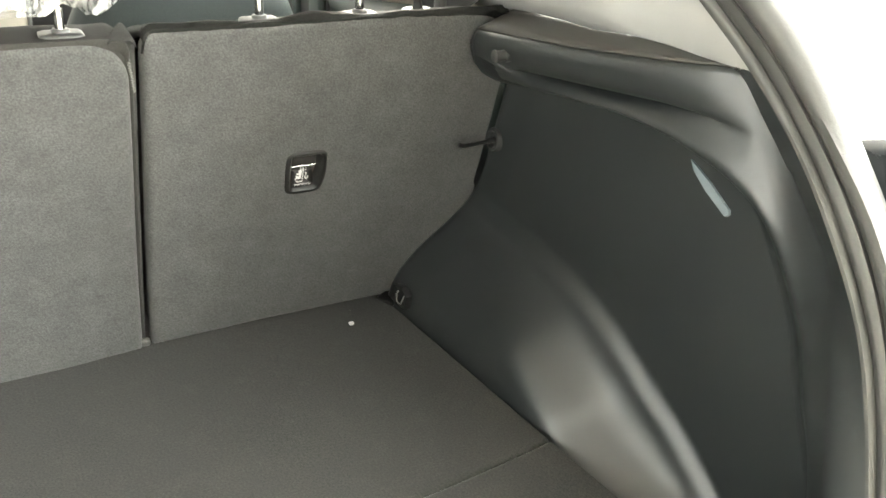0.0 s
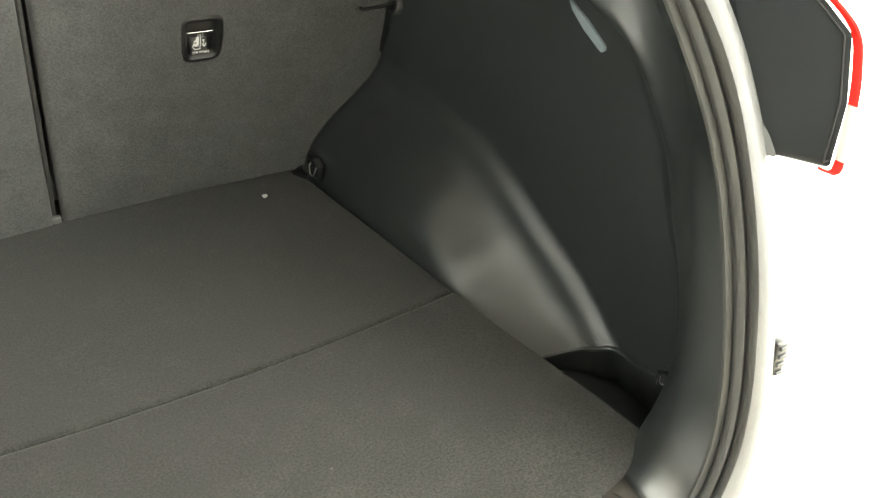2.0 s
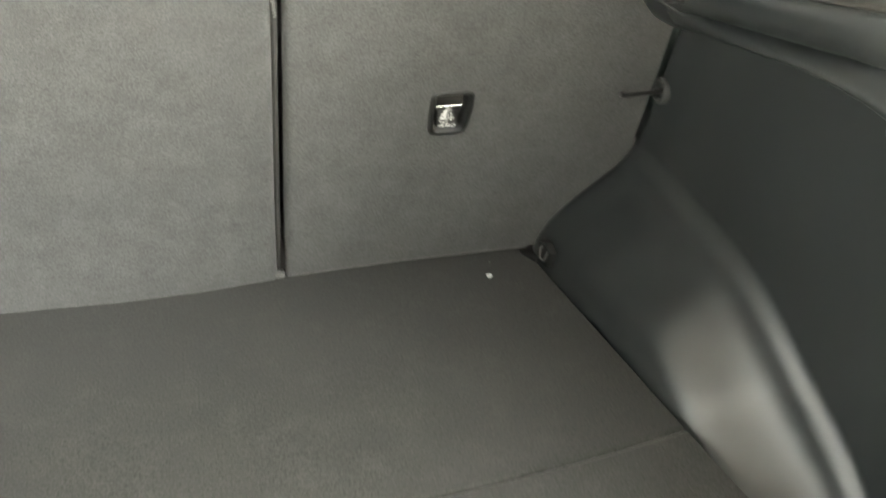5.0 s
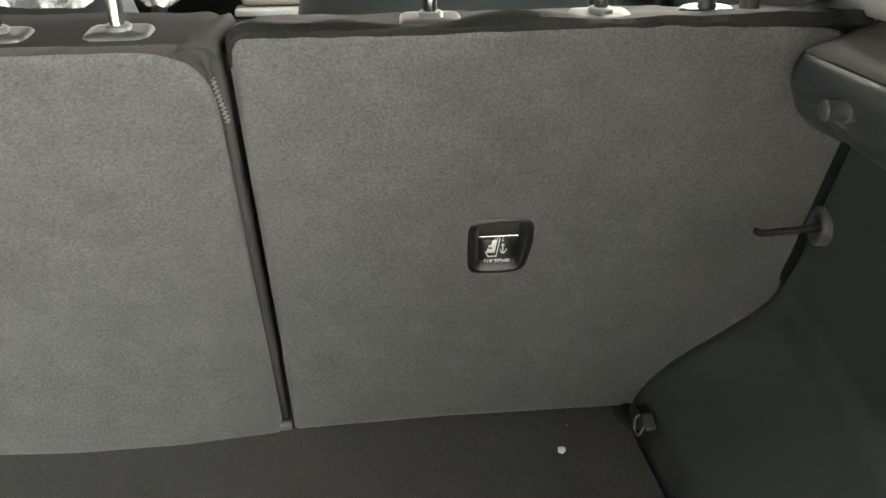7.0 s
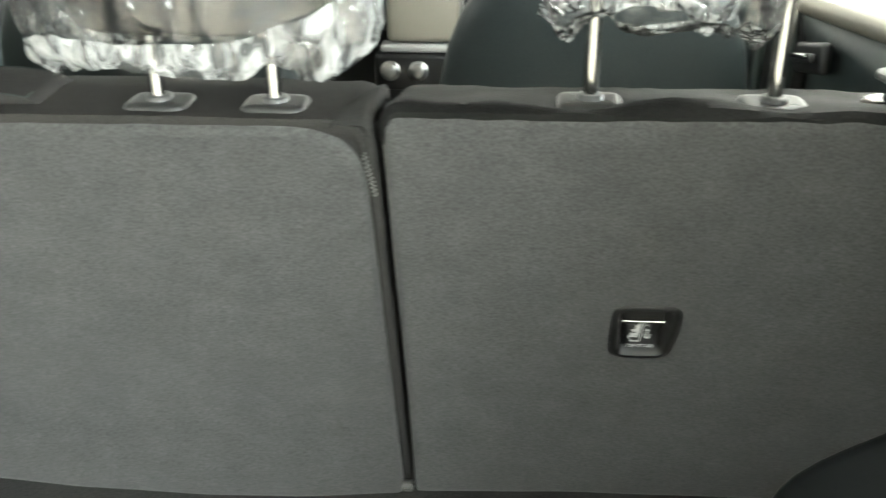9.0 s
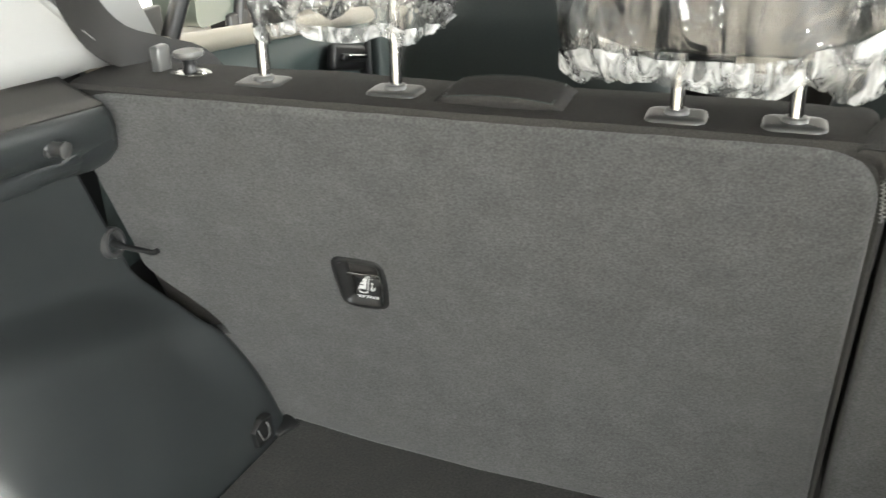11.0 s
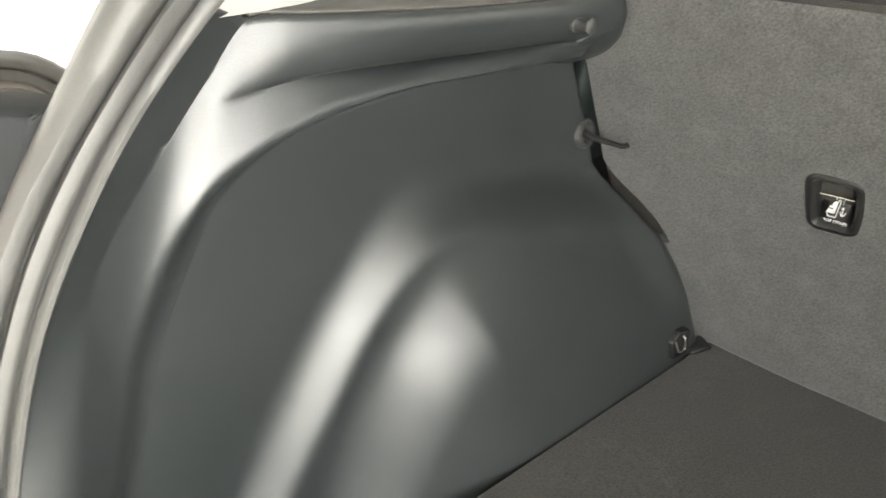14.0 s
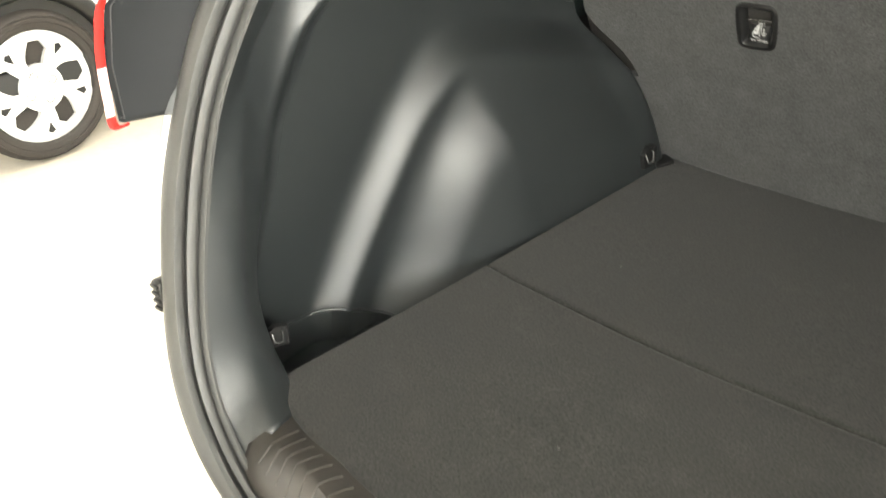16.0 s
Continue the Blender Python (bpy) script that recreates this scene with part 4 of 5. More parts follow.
# ---- loading sill ----
def sill_trim():
    ob = thing("sill_trim", (0, -0.9, 0.0), "dark ribbed plastic cover of the loading sill", "sill trim")
    n = 80
    a = crv([(0.545, -0.829, -0.004), (0.50, -0.848, -0.004), (0.421, -0.872, -0.004), (0.3, -0.893, -0.004), (0, -0.910, -0.004), (-0.3, -0.893, -0.004), (-0.421, -0.872, -0.004), (-0.50, -0.848, -0.004), (-0.545, -0.829, -0.004)], n)
    top = [p + Vector((0, -0.045, 0.014)) + Vector((math.copysign(-0.004, p.x), -0.005 * (1 - abs(p.x)), 0)) for p in a]
    end = crv([(0.520, -0.923, -0.028), (0.48, -0.935, -0.042), (0.4, -0.955, -0.055), (0.25, -0.972, -0.06), (0, -0.985, -0.06), (-0.25, -0.972, -0.06), (-0.4, -0.955, -0.055), (-0.48, -0.935, -0.042), (-0.520, -0.923, -0.028)], n)
    def frame_end(p, f):
        """The section of the frame cover where it runs out, carried along to p; f from the floor edge to the seal."""
        rel = [Vector((0, -0.003, -0.010)), Vector((0, -0.028, 0.0000)), Vector((0, -0.057, 0.0035)), Vector((0, -0.078, -0.006)), Vector((0, -0.093, -0.0235))]
        g = min(f * 4, 3.999)
        return p + rel[int(g)].lerp(rel[int(g) + 1], g - int(g))

    def blend(p, f, own):
        return frame_end(p, f).lerp(own, smooth01((0.535 - abs(p.x)) / 0.11))
    rows = [[p + Vector((0, 0, -0.05)) for p in a], [blend(p, 0, p) for p in a]]
    for t in (0.15, 0.35, 0.6, 0.85, 1.0):
        rows.append([blend(p, 0.5 * t, p.lerp(q, t) + Vector((0, 0, 0.007 * math.sin(t * math.pi * 0.7)))) for p, q in zip(a, top)])
    for t in (0.2, 0.5, 0.8, 1.0):
        rows.append([blend(p0, 0.5 + 0.5 * t, p.lerp(q, t) + Vector((0, -0.012 * math.sin(t * math.pi), 0.016 * math.sin(t * math.pi)))) for p0, p, q in zip(a, top, end)])
    part("sill_cover", loft(rows), SILL, ob, "dark grey sill cover", solid=0.003)
    for k in range(50):
        i = 3 + k * (n - 7) / 49
        j = int(i)
        pts = [rows[r][j].lerp(rows[r][j + 1], i - j) + Vector((0, 0, 0.0014)) for r in range(3, 9)]
        part("rib", tube(crv(pts, 10), 0.0016, 6), SILL, ob)


sill_trim()


# ---- door seal and car body round the opening ----
SEAL_OUT = [(0.500, -0.575, 0.720), (0.560, -0.690, 0.615), (0.585, -0.722, 0.574), (0.600, -0.748, 0.530), (0.612, -0.775, 0.488), (0.622, -0.806, 0.45), (0.631, -0.832, 0.40), (0.6345, -0.852, 0.35), (0.6355, -0.873, 0.30), (0.6345, -0.892, 0.25), (0.631, -0.906, 0.20), (0.623, -0.925, 0.13), (0.613, -0.936, 0.075), (0.596, -0.944, 0.036), (0.560, -0.954, -0.005), (0.52, -0.962, -0.035), (0.46, -0.972, -0.058), (0.3, -0.995, -0.075), (0.0, -1.005, -0.08)]
SEAL_INNER = [(0.500, -0.540, 0.700), (0.552, -0.605, 0.610), (0.580, -0.650, 0.565), (0.594, -0.690, 0.520), (0.600, -0.735, 0.475), (0.604, -0.757, 0.44), (0.610, -0.792, 0.39), (0.618, -0.812, 0.345), (0.6225, -0.828, 0.305), (0.622, -0.846, 0.25), (0.618, -0.864, 0.20), (0.612, -0.886, 0.13), (0.605, -0.896, 0.075), (0.592, -0.905, 0.036), (0.562, -0.915, -0.003), (0.525, -0.924, -0.028), (0.47, -0.937, -0.046), (0.3, -0.967, -0.061), (0.0, -0.985, -0.062)]


def weatherstrip():
    ob = thing("door_seal", (0, -0.9, 0.0), "dusty grey rubber door seal round the trunk opening", "door seal")
    full_o = [(x, y, z) for x, y, z in SEAL_OUT] + [(-x, y, z) for x, y, z in reversed(SEAL_OUT[:-1])]
    full_i = [(x, y, z) for x, y, z in SEAL_INNER] + [(-x, y, z) for x, y, z in reversed(SEAL_INNER[:-1])]
    o, i = crv_even(full_o, 5), crv_even(full_i, 5)
    n = len(o)
    for _ in range(30):
        for c in (o, i):
            c[1:-1] = [c[k] * 0.5 + (c[k - 1] + c[k + 1]) * 0.25 for k in range(1, n - 1)]
    # profile across the strip: inner bead, groove, middle bead, groove, outer bead
    prof = [(-0.06, 0.004), (0.0, -0.004), (0.06, -0.0045), (0.13, -0.002), (0.17, 0.003), (0.22, -0.001), (0.34, -0.0035), (0.48, -0.002), (0.53, 0.004), (0.59, -0.004), (0.72, -0.009), (0.86, -0.009), (0.97, -0.003), (1.02, 0.006), (1.0, 0.016)]
    rows = []
    for t, h in prof:
        row = []
        for k, (p, q) in enumerate(zip(i, o)):
            tan = (o[min(k + 1, n - 1)] - o[max(k - 1, 0)]).normalized()
            across = (q - p).normalized()
            nrm = across.cross(tan).normalized()
            mid = Vector((0, -0.6, 0.35))
            if nrm.dot(p - mid) < 0:
                nrm = -nrm
            row.append(p.lerp(q, t) + nrm * h)
        rows.append(row)
    part("inner_lip", loft(rows[:6]), RUBBER, ob, "thin inner rubber lip", solid=0.002)
    part("middle_bead", loft(rows[5:10]), RUBBER, ob, "flat rubber bead", solid=0.002)
    part("outer_bead", loft(rows[9:]), RUBBER, ob, "round hollow outer bead", solid=0.002)


weatherstrip()


def car_body():
    ob = thing("car_body", (0, 0.4, GROUND), "white car body shell round the open trunk", "car body")
    for s in (1, -1):
        o = crv(SEAL_OUT[1:13], 50)
        rows = [[p + Vector((0.002, 0.008, 0)) for p in o]]
        for dx, dy in ((0.012, 0.022), (0.035, 0.030), (0.060, 0.034), (0.085, 0.050), (0.105, 0.10), (0.125, 0.3), (0.14, 0.62)):
            rows.append([p + Vector((dx, dy, 0)) for p in o])
        part("quarter_panel", loft([[(s * x, y, z) for x, y, z in r] for r in rows]), PAINT, ob, "white painted rear quarter", solid=0.002)
    # bumper: a white apron below the opening
    n = 50
    top = crv([(0.74, -0.86, 0.02), (0.68, -0.95, 0.0), (0.52, -0.995, -0.05), (0.3, -1.02, -0.085), (0, -1.03, -0.09), (-0.3, -1.02, -0.085), (-0.52, -0.995, -0.05), (-0.68, -0.95, 0.0), (-0.74, -0.86, 0.02)], n)
    rows = [[(p.x * 0.985, p.y + 0.004, p.z + 0.004) for p in top]]
    for dy, dz, k in ((-0.012, 0.004, 1.0), (-0.03, 0.0, 1.0), (-0.07, -0.02, 1.02), (-0.10, -0.06, 1.03), (-0.10, -0.2, 1.03), (-0.06, -0.40, 1.0)):
        rows.append([(p.x * k, p.y + dy, p.z * max(0.2, 1 + dz * 4) + dz) for p in top])
    part("bumper", loft(rows), PAINT, ob, "white painted rear bumper", solid=0.003)
    # unseen roof and shell that shade the cabin; the headliner dims reflections
    n = 24
    rows = []
    for i in range(n + 1):
        y = -0.50 + 2.3 * i / n
        h = 0.90 + 0.07 * math.sin(math.pi * min(1, (i + 4) / (n + 4)))
        rows.append([(x, y, h - 0.14 * abs(x / 0.56) ** 4 * 0.5) for x in [-0.56 + 1.12 * j / 20 for j in range(21)]])
    part("headliner", loft([[(x * 0.97, y, z - 0.03) for x, y, z in r] for r in rows[1:]]), HEADLINER, ob, "unseen grey fabric headliner that darkens reflections of the roof", solid=0.004)
    part("roof", loft(rows), PAINT, ob, "unseen white roof panel that shades the cabin", solid=0.02)
    for s in (1, -1):
        # rear door: panel below the window, window frame pillars
        rows = []
        for z, x in ((-0.45, 0.74), (0.0, 0.73), (0.30, 0.715), (0.40, 0.70), (0.445, 0.695)):
            rows.append([(s * x, y, min(z, 0.36) if z < 0.44 else 0.472 - 0.125 * y) for y in [-0.06 + 1.75 * k / 30 for k in range(31)]])
        part("door_panel", loft(rows), TEAL, ob, "grey-green plastic door panel", solid=0.02)
        sill = [(s * 0.690, y, 0.483 - 0.125 * y) for y in [-0.06 + 1.75 * k / 30 for k in range(31)]]
        part("window_ledge", tube(sill, 0.015, 10), BEIGE, ob, "beige ledge below the door window")
        for y, lean in ((0.84, 0.02), (1.70, 0.55)):
            part("door_pillar", tube([(s * 0.695, y, 0.40), (s * 0.60, y - lean, 0.90)], 0.028, 10), PLASTIC_DEEP, ob, "dark door pillar")
        part("window_divider", tube([(s * 0.692, 0.090, 0.475), (s * 0.672, 0.125, 0.56), (s * 0.62, 0.22, 0.86)], 0.012, 10), PLASTIC_DEEP, ob, "black rear window divider")
        part("pillar_backing", rbox((s * 0.700, 0.855, 0.10), (0.03, 0.36, 0.76), 0.01), PLASTIC_DEEP, ob, "black centre pillar base")
        for y, w in ((0.725, 0.075), (0.868, 0.028), (0.985, 0.070)):
            part("pillar_strip", rbox((s * 0.684, y, 0.12), (0.03, w, 0.70), 0.010, 3), TEAL, ob, "grey-green pillar trim")
        part("door_handle", merge(rbox((s * 0.668, 0.545, 0.352), (0.018, 0.125, 0.045), 0.008, 3, (-14, 0, 0)), rbox((s * 0.655, 0.545, 0.352), (0.010, 0.09, 0.014), 0.004, 2, (-14, 0, 0))), PLASTIC_DEEP, ob, "black inner door handle")
        part("handle_lever", rbox((s * 0.6485, 0.552, 0.353), (0.006, 0.075, 0.008), 0.003, 2, (-14, 0, 0)), CHROME, ob, "bright handle lever")
        # Black backing added to stop light leaking through the trim gap.
        part("gap_backing", rbox((s * 0.715, -0.20, 0.20), (0.012, 0.62, 0.64), 0.002), PLASTIC_DEEP, ob, "black backing that blocks light in the gap behind the trim")
        part("bump_stop", merge(rbox((s * 0.6545, -0.904, 0.141), (0.016, 0.018, 0.040), 0.003), *[rbox((s * 0.6555, -0.9125, 0.1265 + 0.0095 * k), (0.013, 0.006, 0.0045), 0.001) for k in range(4)]), PLASTIC_DEEP, ob, "ribbed black rubber bump stop")
    # unseen raised tailgate, hinged at the roof's rear edge, added to shade the trunk
    gate = []
    for i in range(17):
        f = i / 16
        half = 0.55 + 0.05 * math.sin(math.pi * min(1, f * 1.1))
        gate.append([(x, -0.53 - 0.86 * f, 0.93 + 0.30 * f - 0.12 * f ** 3 - 0.03 * abs(x / half) ** 3) for x in [half * (-1 + 2 * j / 16) for j in range(17)]])
    part("tailgate", loft(gate), PAINT, ob, "unseen white tailgate swung up to shade the trunk", solid=0.03)
    part("tailgate_lining", loft([[(x * 0.93, y, z - 0.022) for x, y, z in r] for r in gate[1:-1]]), PLASTIC, ob, "dark plastic lining of the unseen tailgate", solid=0.004)
    part("cabin_floor", rbox((0, 0.9, -0.40), (1.44, 1.75, 0.04), 0.01), FABRIC, ob, "black cabin floor")
    part("front_bulkhead", rbox((0, 1.78, 0.0), (1.44, 0.05, 0.8), 0.02), PLASTIC_DEEP, ob, "dark bulkhead")


car_body()


def tail_lamp(s):
    ob = thing("tail_lamp", (s * 0.66, -0.86, 0.42), "tail lamp in dark grey housing with red outer edge", "tail lamp", "tail lamps")

    def put(x, z, d):
        return Vector((s * x, -0.90 + 0.49 * (z - 0.329) + 1.1 * (0.69 - x) - d, z))
    shape = outline([(0.640, 0.336), (0.687, 0.3285), (0.7035, 0.384), (0.7125, 0.441), (0.7005, 0.467), (0.6785, 0.497), (0.655, 0.4915), (0.640, 0.488)], [0.003, 0.004, 0.03, 0.012, 0.03, 0.004, 0.03, 0.003], 5)
    part("housing", plate(shape, put, (), 0.006, 0.032), HOUSING, ob, "dark grey plastic lamp housing")
    edge = crv([(0.6790, 0.4985, 0), (0.690, 0.4845, 0), (0.7025, 0.4675, 0), (0.7125, 0.4430, 0), (0.7100, 0.412, 0), (0.7045, 0.384, 0), (0.6965, 0.354, 0), (0.6885, 0.3275, 0), (0.680, 0.3285, 0)], 61)

    def strip(i, j, name, mat, label):
        rows = []
        for k in range(i, j + 1):
            p = edge[k]
            t = (edge[min(k + 1, 60)] - edge[max(k - 1, 0)]).normalized()
            nx, nz = (-t.y, t.x)
            if nx * (p.x - 0.66) + nz * (p.y - 0.42) < 0:
                nx, nz = -nx, -nz
            rows.append([put(p.x + nx * a, p.y + nz * a, d) for a, d in ((-0.001, 0.0022), (0.0010, 0.0022), (0.0018, 0.001), (0.0020, -0.0015), (0.0014, -0.004), (-0.001, -0.005))])
        part(name, loft(rows, close_v=True, caps=True), mat, ob, label)
    strip(0, 39, "red_lens", RED, "red plastic lens edge")
    strip(39, 54, "clear_lens", CLEAR, "pale pinkish lens edge")
    strip(54, 60, "red_corner", RED, "red plastic lens corner")
    line = inset(shape, 0.007)
    fin = outline([(0.634, 0.336), (0.652, 0.3345), (0.650, 0.352), (0.640, 0.385), (0.630, 0.400)], [0.001, 0.002, 0.01, 0.01, 0.001], 4)
    part("inner_fin", plate(fin, lambda x, z, d: put(x, z, d + 0.008), (), 0.002, 0.012), PLASTIC, ob, "small dark fin beside the seal")
    part("seam", tube([put(p.x, p.y, 0.0005) for p in line[6:32]], 0.0008, 6), PLASTIC_DEEP, ob, "thin moulded seam")


tail_lamp(1)
tail_lamp(-1)

# ---- cabin ahead of the rear seat ----
def front_seat(s):
    ob = thing("front_seat", (s * 0.36, 0.62, -0.36), "front seat with dark leather back", "car seat", "front seats")
    rows = []
    for k in range(25):
        h = k / 24
        z = -0.25 + 0.75 * h
        w = lerp_table(h, [0, 0.5, 0.71, 0.80, 0.90, 0.96, 1], [0.25, 0.25, 0.243, 0.228, 0.195, 0.150, 0.08])
        d = lerp_table(h, [0, 0.6, 0.9, 1], [0.075, 0.07, 0.05, 0.02])
        y = 0.76 - 0.17 * h
        rows.append([(s * 0.36 + (abs(math.cos(a)) ** 0.55) * math.copysign(w, math.cos(a)), y + (abs(math.sin(a)) ** 0.6) * math.copysign(d, math.sin(a)), z) for a in [2 * math.pi * j / 36 for j in range(36)]])
    part("backrest", loft(rows, close_v=True, caps=True), LEATHER_TEAL, ob, "dark leather backrest")
    part("map_pocket", rbox((s * 0.36, 0.585, 0.10), (0.34, 0.02, 0.28), 0.008, 2, (13, 0, 0)), LEATHER_TEAL, ob, "dark pocket on the seat back")
    part("cushion", rbox((s * 0.36, 1.0, -0.26), (0.48, 0.50, 0.14), 0.05, 4), LEATHER_TEAL, ob, "dark leather seat cushion")
    for k in (-1, 1):
        part("post", tube([(s * 0.36 + k * 0.07, 0.59, 0.44), (s * 0.36 + k * 0.07, 0.585, 0.58)], 0.006, 10), CHROME, ob, "chrome headrest post")


front_seat(1)
front_seat(-1)
dash = thing("dashboard", (0, 1.45, 0.1), "dark dashboard with beige centre panel and knobs", "dashboard")
part("upper_panel", rbox((0, 1.55, 0.28), (1.36, 0.40, 0.22), 0.06, 4), PLASTIC_DEEP, dash, "black dashboard top")
part("centre_panel", rbox((0.030, 1.305, 0.255), (0.165, 0.05, 0.165), 0.012, 3, (-8, 0, 0)), BEIGE, dash, "tan centre panel")
part("panel_bar", rbox((0.020, 1.285, 0.163), (0.175, 0.05, 0.018), 0.006, 3), PILLAR, dash, "pale bar under the centre panel")
part("panel_trim", tube([(0.116, 1.285, 0.172), (0.118, 1.280, 0.25), (0.122, 1.285, 0.335)], 0.0045, 10), STEEL, dash, "silver edge trim")
part("control_unit", rbox((0.005, 1.275, 0.110), (0.172, 0.05, 0.086), 0.010, 3), PLASTIC_DEEP, dash, "black climate control unit")
for k in (-0.044, 0.021):
    part("knob", spun([(0.0235, 0), (0.0235, 0.004), (0.019, 0.006), (0.018, 0.016), (0.014, 0.019), (0.0, 0.0195)], (k, 1.250, 0.116), (0, -1, 0.2), 28), STEEL, dash, "silver control knob")
wheel = thing("steering_wheel", (-0.36, 1.12, 0.28), "grey steering wheel ahead of the driver's seat", "steering wheel")
q = Vector((0, 0, 1)).rotation_difference(Vector((0, -1, 0.45)).normalized())
ringp = [Vector((-0.36, 1.12, 0.28)) + q @ Vector((0.18 * math.cos(2 * math.pi * k / 40), 0.18 * math.sin(2 * math.pi * k / 40), 0)) for k in range(41)]
part("rim", tube(ringp, 0.015, 10), LEATHER, wheel, "leather rim")
part("hub", spun([(0.06, -0.02), (0.07, 0.0), (0.05, 0.02)], (-0.36, 1.12, 0.28), (0, -1, 0.45), 24), PLASTIC_DEEP, wheel, "black hub")
for a in (0, math.pi, 1.5 * math.pi):
    part("spoke", tube([Vector((-0.36, 1.12, 0.28)), Vector((-0.36, 1.12, 0.28)) + q @ Vector((0.17 * math.cos(a), 0.17 * math.sin(a), 0))], 0.014, 8), PLASTIC_DEEP, wheel)


def seat_belt(s):
    ob = thing("seat_belt", (s * 0.62, -0.1, 0.5), "black seat belt webbing beside the rear pillar", "seat belt", "rear seat belts")
    pts = crv([(s * 0.560, -0.225, 0.65), (s * 0.588, -0.175, 0.580), (s * 0.600, -0.122, 0.530), (s * 0.596, -0.06, 0.503), (s * 0.585, 0.0, 0.475), (s * 0.56, 0.05, 0.40)], 24)
    rows = [[p + Vector((0, w * 0.8, w * 0.6)) + Vector((s * h, 0, 0)) for w, h in ((-0.024, 0), (0.024, 0), (0.024, 0.0015), (-0.024, 0.0015))] for p in pts]
    part("webbing", loft(rows, close_v=True, caps=True), BELT, ob)
    part("belt_guide", rbox((s * 0.553, -0.112, 0.512), (0.012, 0.02, 0.03), 0.003), GREYPLATE, ob, "grey belt guide on the seat shoulder")


seat_belt(1)
seat_belt(-1)


# ---- parked cars ----
def wheel_part(cx, cy, r, car, face):
    z = GROUND + r
    tyre = spun([(0.62 * r, -0.10), (0.82 * r, -0.105), (0.94 * r, -0.095), (0.99 * r, -0.06), (r, 0.0), (0.99 * r, 0.06), (0.94 * r, 0.095), (0.915 * r, 0.0995), (0.910 * r, 0.0970), (0.900 * r, 0.0970), (0.895 * r, 0.1005), (0.87 * r, 0.101), (0.850 * r, 0.100), (0.845 * r, 0.0975), (0.835 * r, 0.0975), (0.830 * r, 0.0990), (0.78 * r, 0.096), (0.745 * r, 0.090), (0.725 * r, 0.07)], (cx, cy, z), (face, 0, 0), 48)
    w = part("wheel", tyre, TYRE, car, "black tyre with wheel cover")
    part("rim_back", spun([(0.74 * r, 0.030), (0.66 * r, 0.020), (0.44 * r, 0.040), (0.36 * r, 0.026), (0.2 * r, 0.03)], (cx, cy, z), (face, 0, 0), 32), RIM_STEEL, w, "brownish steel inside of the rim")
    # wheel cover: disc with five windows
    q = Vector((0, 0, 1)).rotation_difference(Vector((face, 0, 0)))

    def at(rad, ang, h):
        return Vector((cx, cy, z)) + q @ Vector((rad * math.cos(ang), rad * math.sin(ang), h))
    rc = 0.731 * r

    def sides(q):
        """How far a window reaches to either side of its axis."""
        return lerp_table(q, [0.42, 0.70, 0.83], [0.23, 0.30, 0.13]), lerp_table(q, [0.42, 0.53, 0.83], [0.44, 0.41, 0.14])
    disc, grid = bmesh.new(), []
    shape = [(0.002, 0.095), (0.2, 0.094), (0.42, 0.092), (0.53, 0.092), (0.61, 0.091), (0.70, 0.091), (0.83, 0.090), (0.95, 0.088), (1.0, 0.082), (1.0, 0.06)]
    for f, h in shape:
        ring = []
        for i in range(5):
            a, (lo, hi) = 2 * math.pi * (i + 0.42) / 5, sides(f)
            ring += [disc.verts.new(at(rc * f, a - lo + (lo + hi) * k / 6, h)) for k in range(6)]
            ring += [disc.verts.new(at(rc * f, a + hi + (2 * math.pi / 5 - lo - hi) * k / 6, h)) for k in range(6)]
        grid.append(ring)
    for j in range(len(grid) - 1):
        for k in range(60):
            if not (2 <= j <= 5 and k % 12 < 6):
                disc.faces.new((grid[j][k], grid[j][(k + 1) % 60], grid[j + 1][(k + 1) % 60], grid[j + 1][k]))
    for w2 in [w2 for w2 in disc.verts if not w2.link_faces]:
        disc.verts.remove(w2)
    deep = bmesh.ops.extrude_edge_only(disc, edges=[e for e in disc.edges if e.is_boundary and 0.1 * rc < (sum((w2.co for w2 in e.verts), Vector()) / 2 - Vector((cx, cy, z))).length and max(abs(w2.co.x - cx) for w2 in e.verts) > 0.07])
    bmesh.ops.translate(disc, vec=(-face * 0.03, 0, 0), verts=[g for g in deep["geom"] if isinstance(g, bmesh.types.BMVert)])
    cov = part("wheel_cover", disc, HUB, w, "silver plastic wheel cover with five windows", smooth=False)
    # Closed black discs give the uncut rim the dark of its holes.
    for i in range(5):
        c = at(0.68 * rc, 2 * math.pi * (i + 0.42) / 5, 0.034)
        part("rim_hole_disc", spun([(0.016, -0.010), (0.016, 0.002), (0.0145, 0.003), (0.0135, 0.001), (0.0, 0.001)], c, (face, 0, 0), 18), PLASTIC_DEEP, w, "black disc that paints the dark of a rim hole")
    # Raised black plates paint the dark of small openings that are not cut.
    for i in range(5):
        a = 2 * math.pi * (i + 0.98) / 5
        tri = [(0.64, 0.0), (0.81, 0.085), (0.85, 0.0), (0.81, -0.085)]
        bm = loft([[at(rc * f, a + g, h) for f, g in tri] for h in (0.080, 0.0925)], close_v=True)
        bm.faces.new(bm.verts[-4:])
        part("window_plate", bm, PLASTIC_DEEP, cov, "black plate that darkens a small triangular window")
    # Grey rings paint the shadows in the dents round the wheel nuts.
    for k in range(4):
        c = at(0.245 * rc, radians(23) + k * math.pi / 2, 0.093)
        part("nut_shade", spun([(0.0165, -0.001), (0.0160, 0.002), (0.0142, 0.002), (0.0138, -0.001)], c, (face, 0, 0), 20), GREYPLATE, cov, "grey ring that paints the shade round a nut cap")


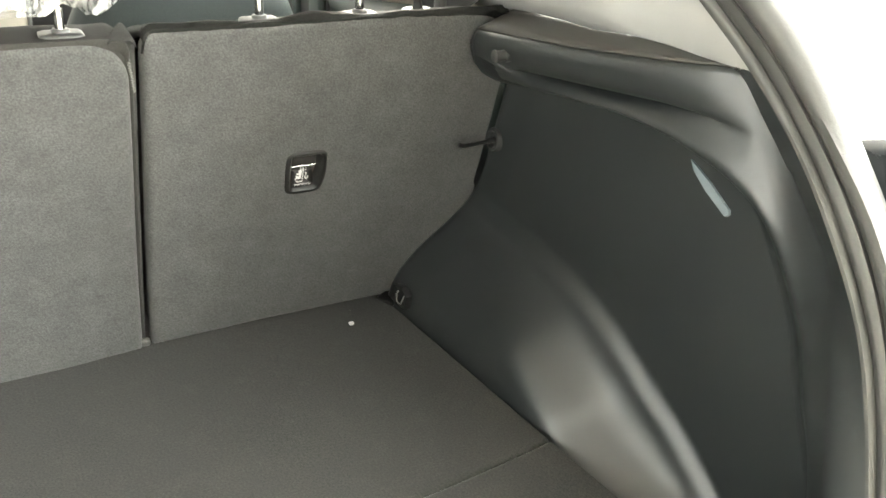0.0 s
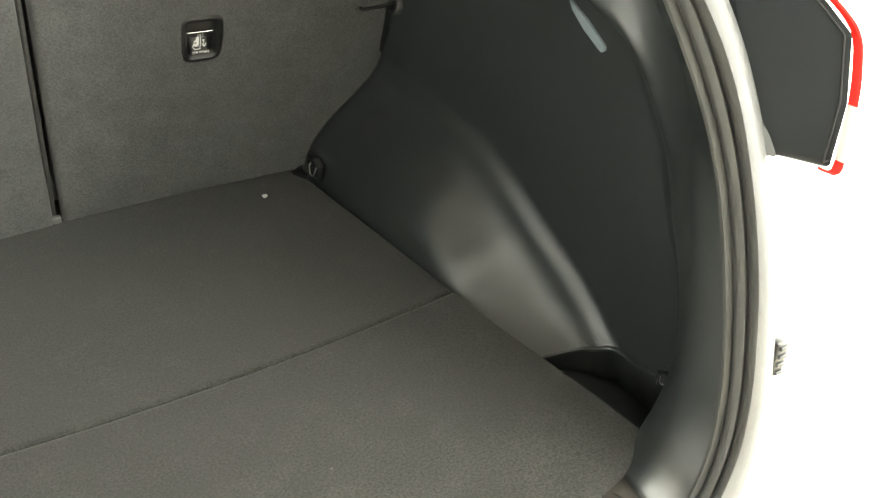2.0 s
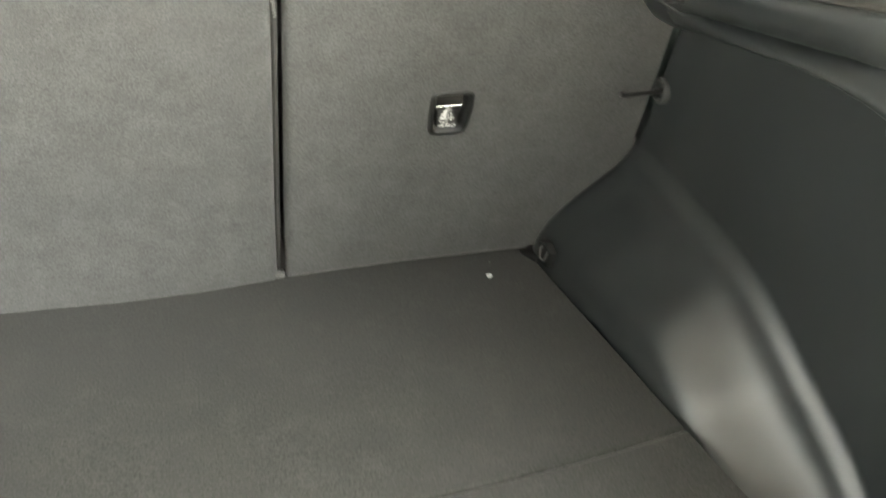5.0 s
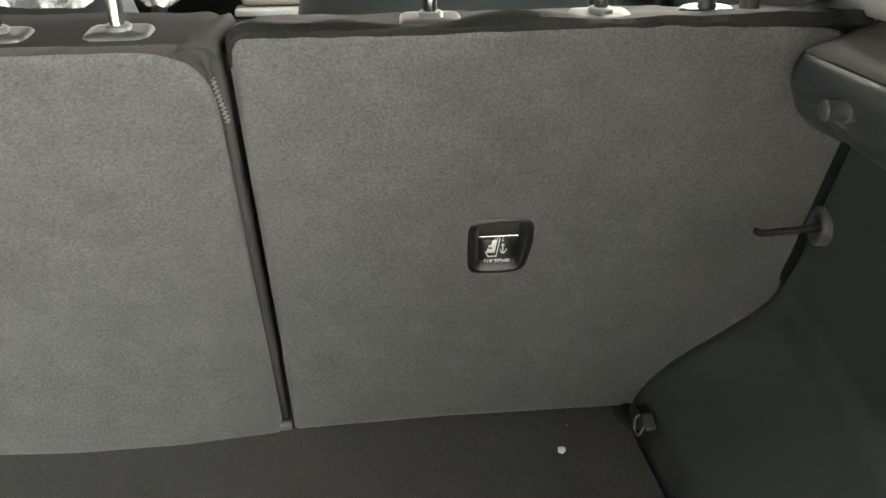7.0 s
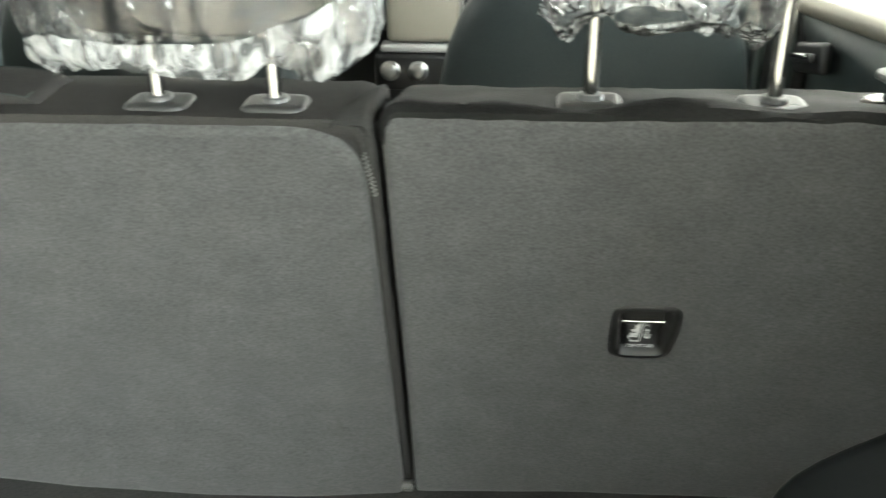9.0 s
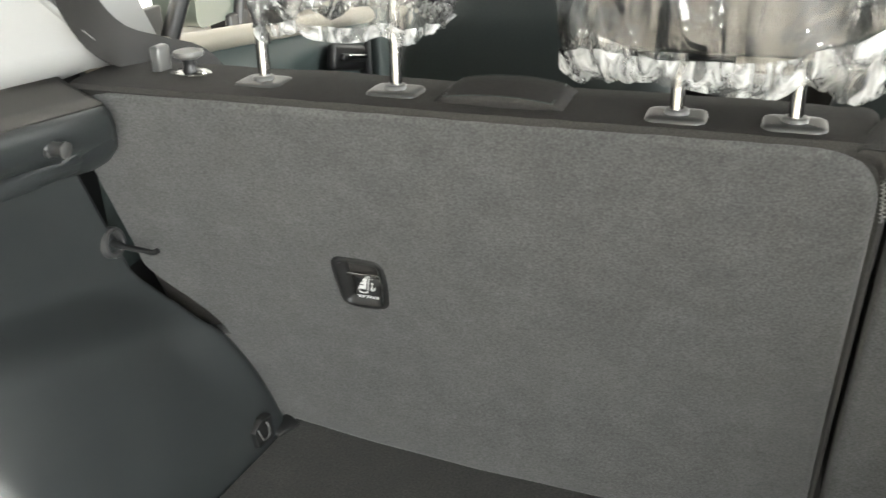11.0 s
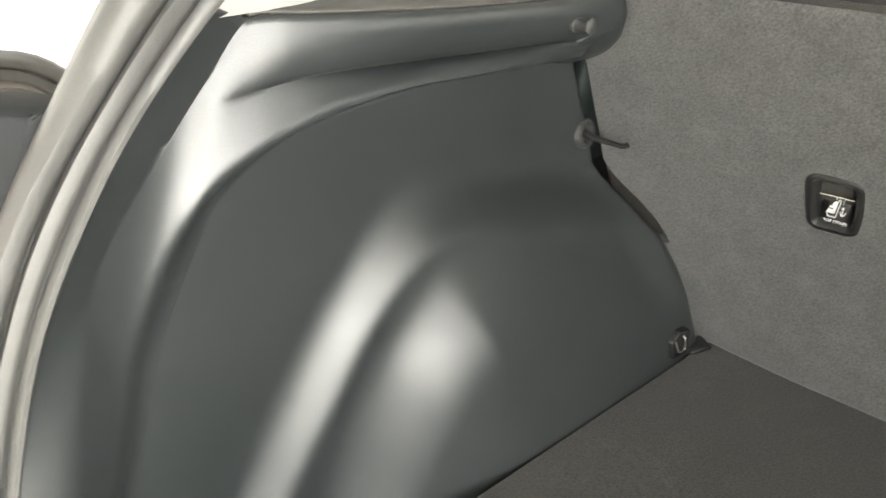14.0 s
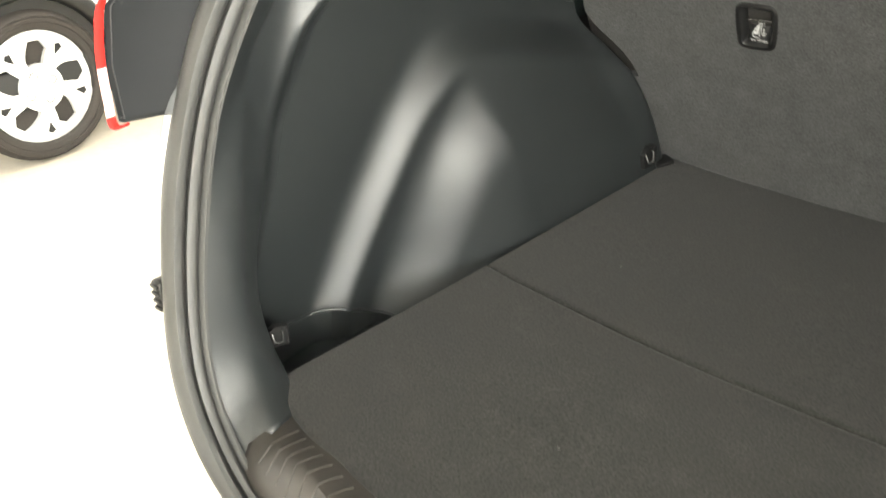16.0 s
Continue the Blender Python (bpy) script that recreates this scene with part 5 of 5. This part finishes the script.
def parked_car(x, y0, length, paint, face, name, wheel_ys, r=0.32):
    """A car seen from the side that faces +x (face=1)."""
    ob = thing("parked_car", (x, y0 + length / 2, GROUND), name, "car", "parked cars")
    g = GROUND
    side = [(y0, 0.35), (y0 + 0.02, 0.75), (y0 + 0.9, 0.98), (y0 + 1.5, 1.50), (y0 + 3.0, 1.52), (y0 + 3.8, 1.05), (y0 + length - 0.05, 0.92), (y0 + length, 0.35)]
    top = outline([Vector(p) for p in side], [0.08, 0.12, 0.25, 0.3, 0.3, 0.25, 0.12, 0.08], 6)
    rows = []
    for d in (0.0, -0.03, -0.4, -1.2, -1.65):
        rows.append([(x + face * d * 1.0 - face * 0.10 * smooth01((pz - 0.95) / 0.6) * (1 if d > -0.5 else -1), py, g + pz) for py, pz in top])
    part("body", loft(rows, close_v=True, caps=True), paint, ob, "painted car body")
    part("side_glass", rbox((x - face * 0.045, y0 + 2.25, g + 1.22), (0.06, 1.5, 0.36), 0.03, 2, (0, -face * 10, 0)), GLASS_DARK, ob, "dark side windows")
    part("sill_cladding", rbox((x + face * 0.012, y0 + length / 2, g + 0.30), (0.05, length - 0.6, 0.16), 0.02), PLASTIC_DEEP, ob, "black sill cladding")
    for wy in wheel_ys:
        arch = [(x + face * 0.02, wy + (r + 0.065) * math.cos(a), g + r + (r + 0.065) * math.sin(a)) for a in [math.pi * (-0.12 + 1.24 * k / 24) for k in range(25)]]
        part("arch_trim", tube(arch, 0.035, 8), PLASTIC_DEEP, ob, "black wheel arch trim")
        well = [(wy + (r + 0.05) * math.cos(a), g + r + (r + 0.05) * math.sin(a)) for a in [math.pi * (-0.10 + 1.20 * k / 30) for k in range(31)]]
        part("wheel_well", loft([[(x + face * d, p, q) for p, q in well] for d in (-0.2, 0.012)], close_v=True, caps=True), PLASTIC_DEEP, ob, "dark wheel well")
        wheel_part(x - face * 0.05, wy, r, ob, face)


parked_car(-3.25, -0.55, 4.0, PAINT, 1, "white parked car with black arch trim and silver wheel covers", [0.177, 2.75], 0.293)
parked_car(-3.20, 3.75, 4.0, GREEN_PAINT, 1, "dark parked car with silver wheel covers", [4.5, 7.0], 0.272)
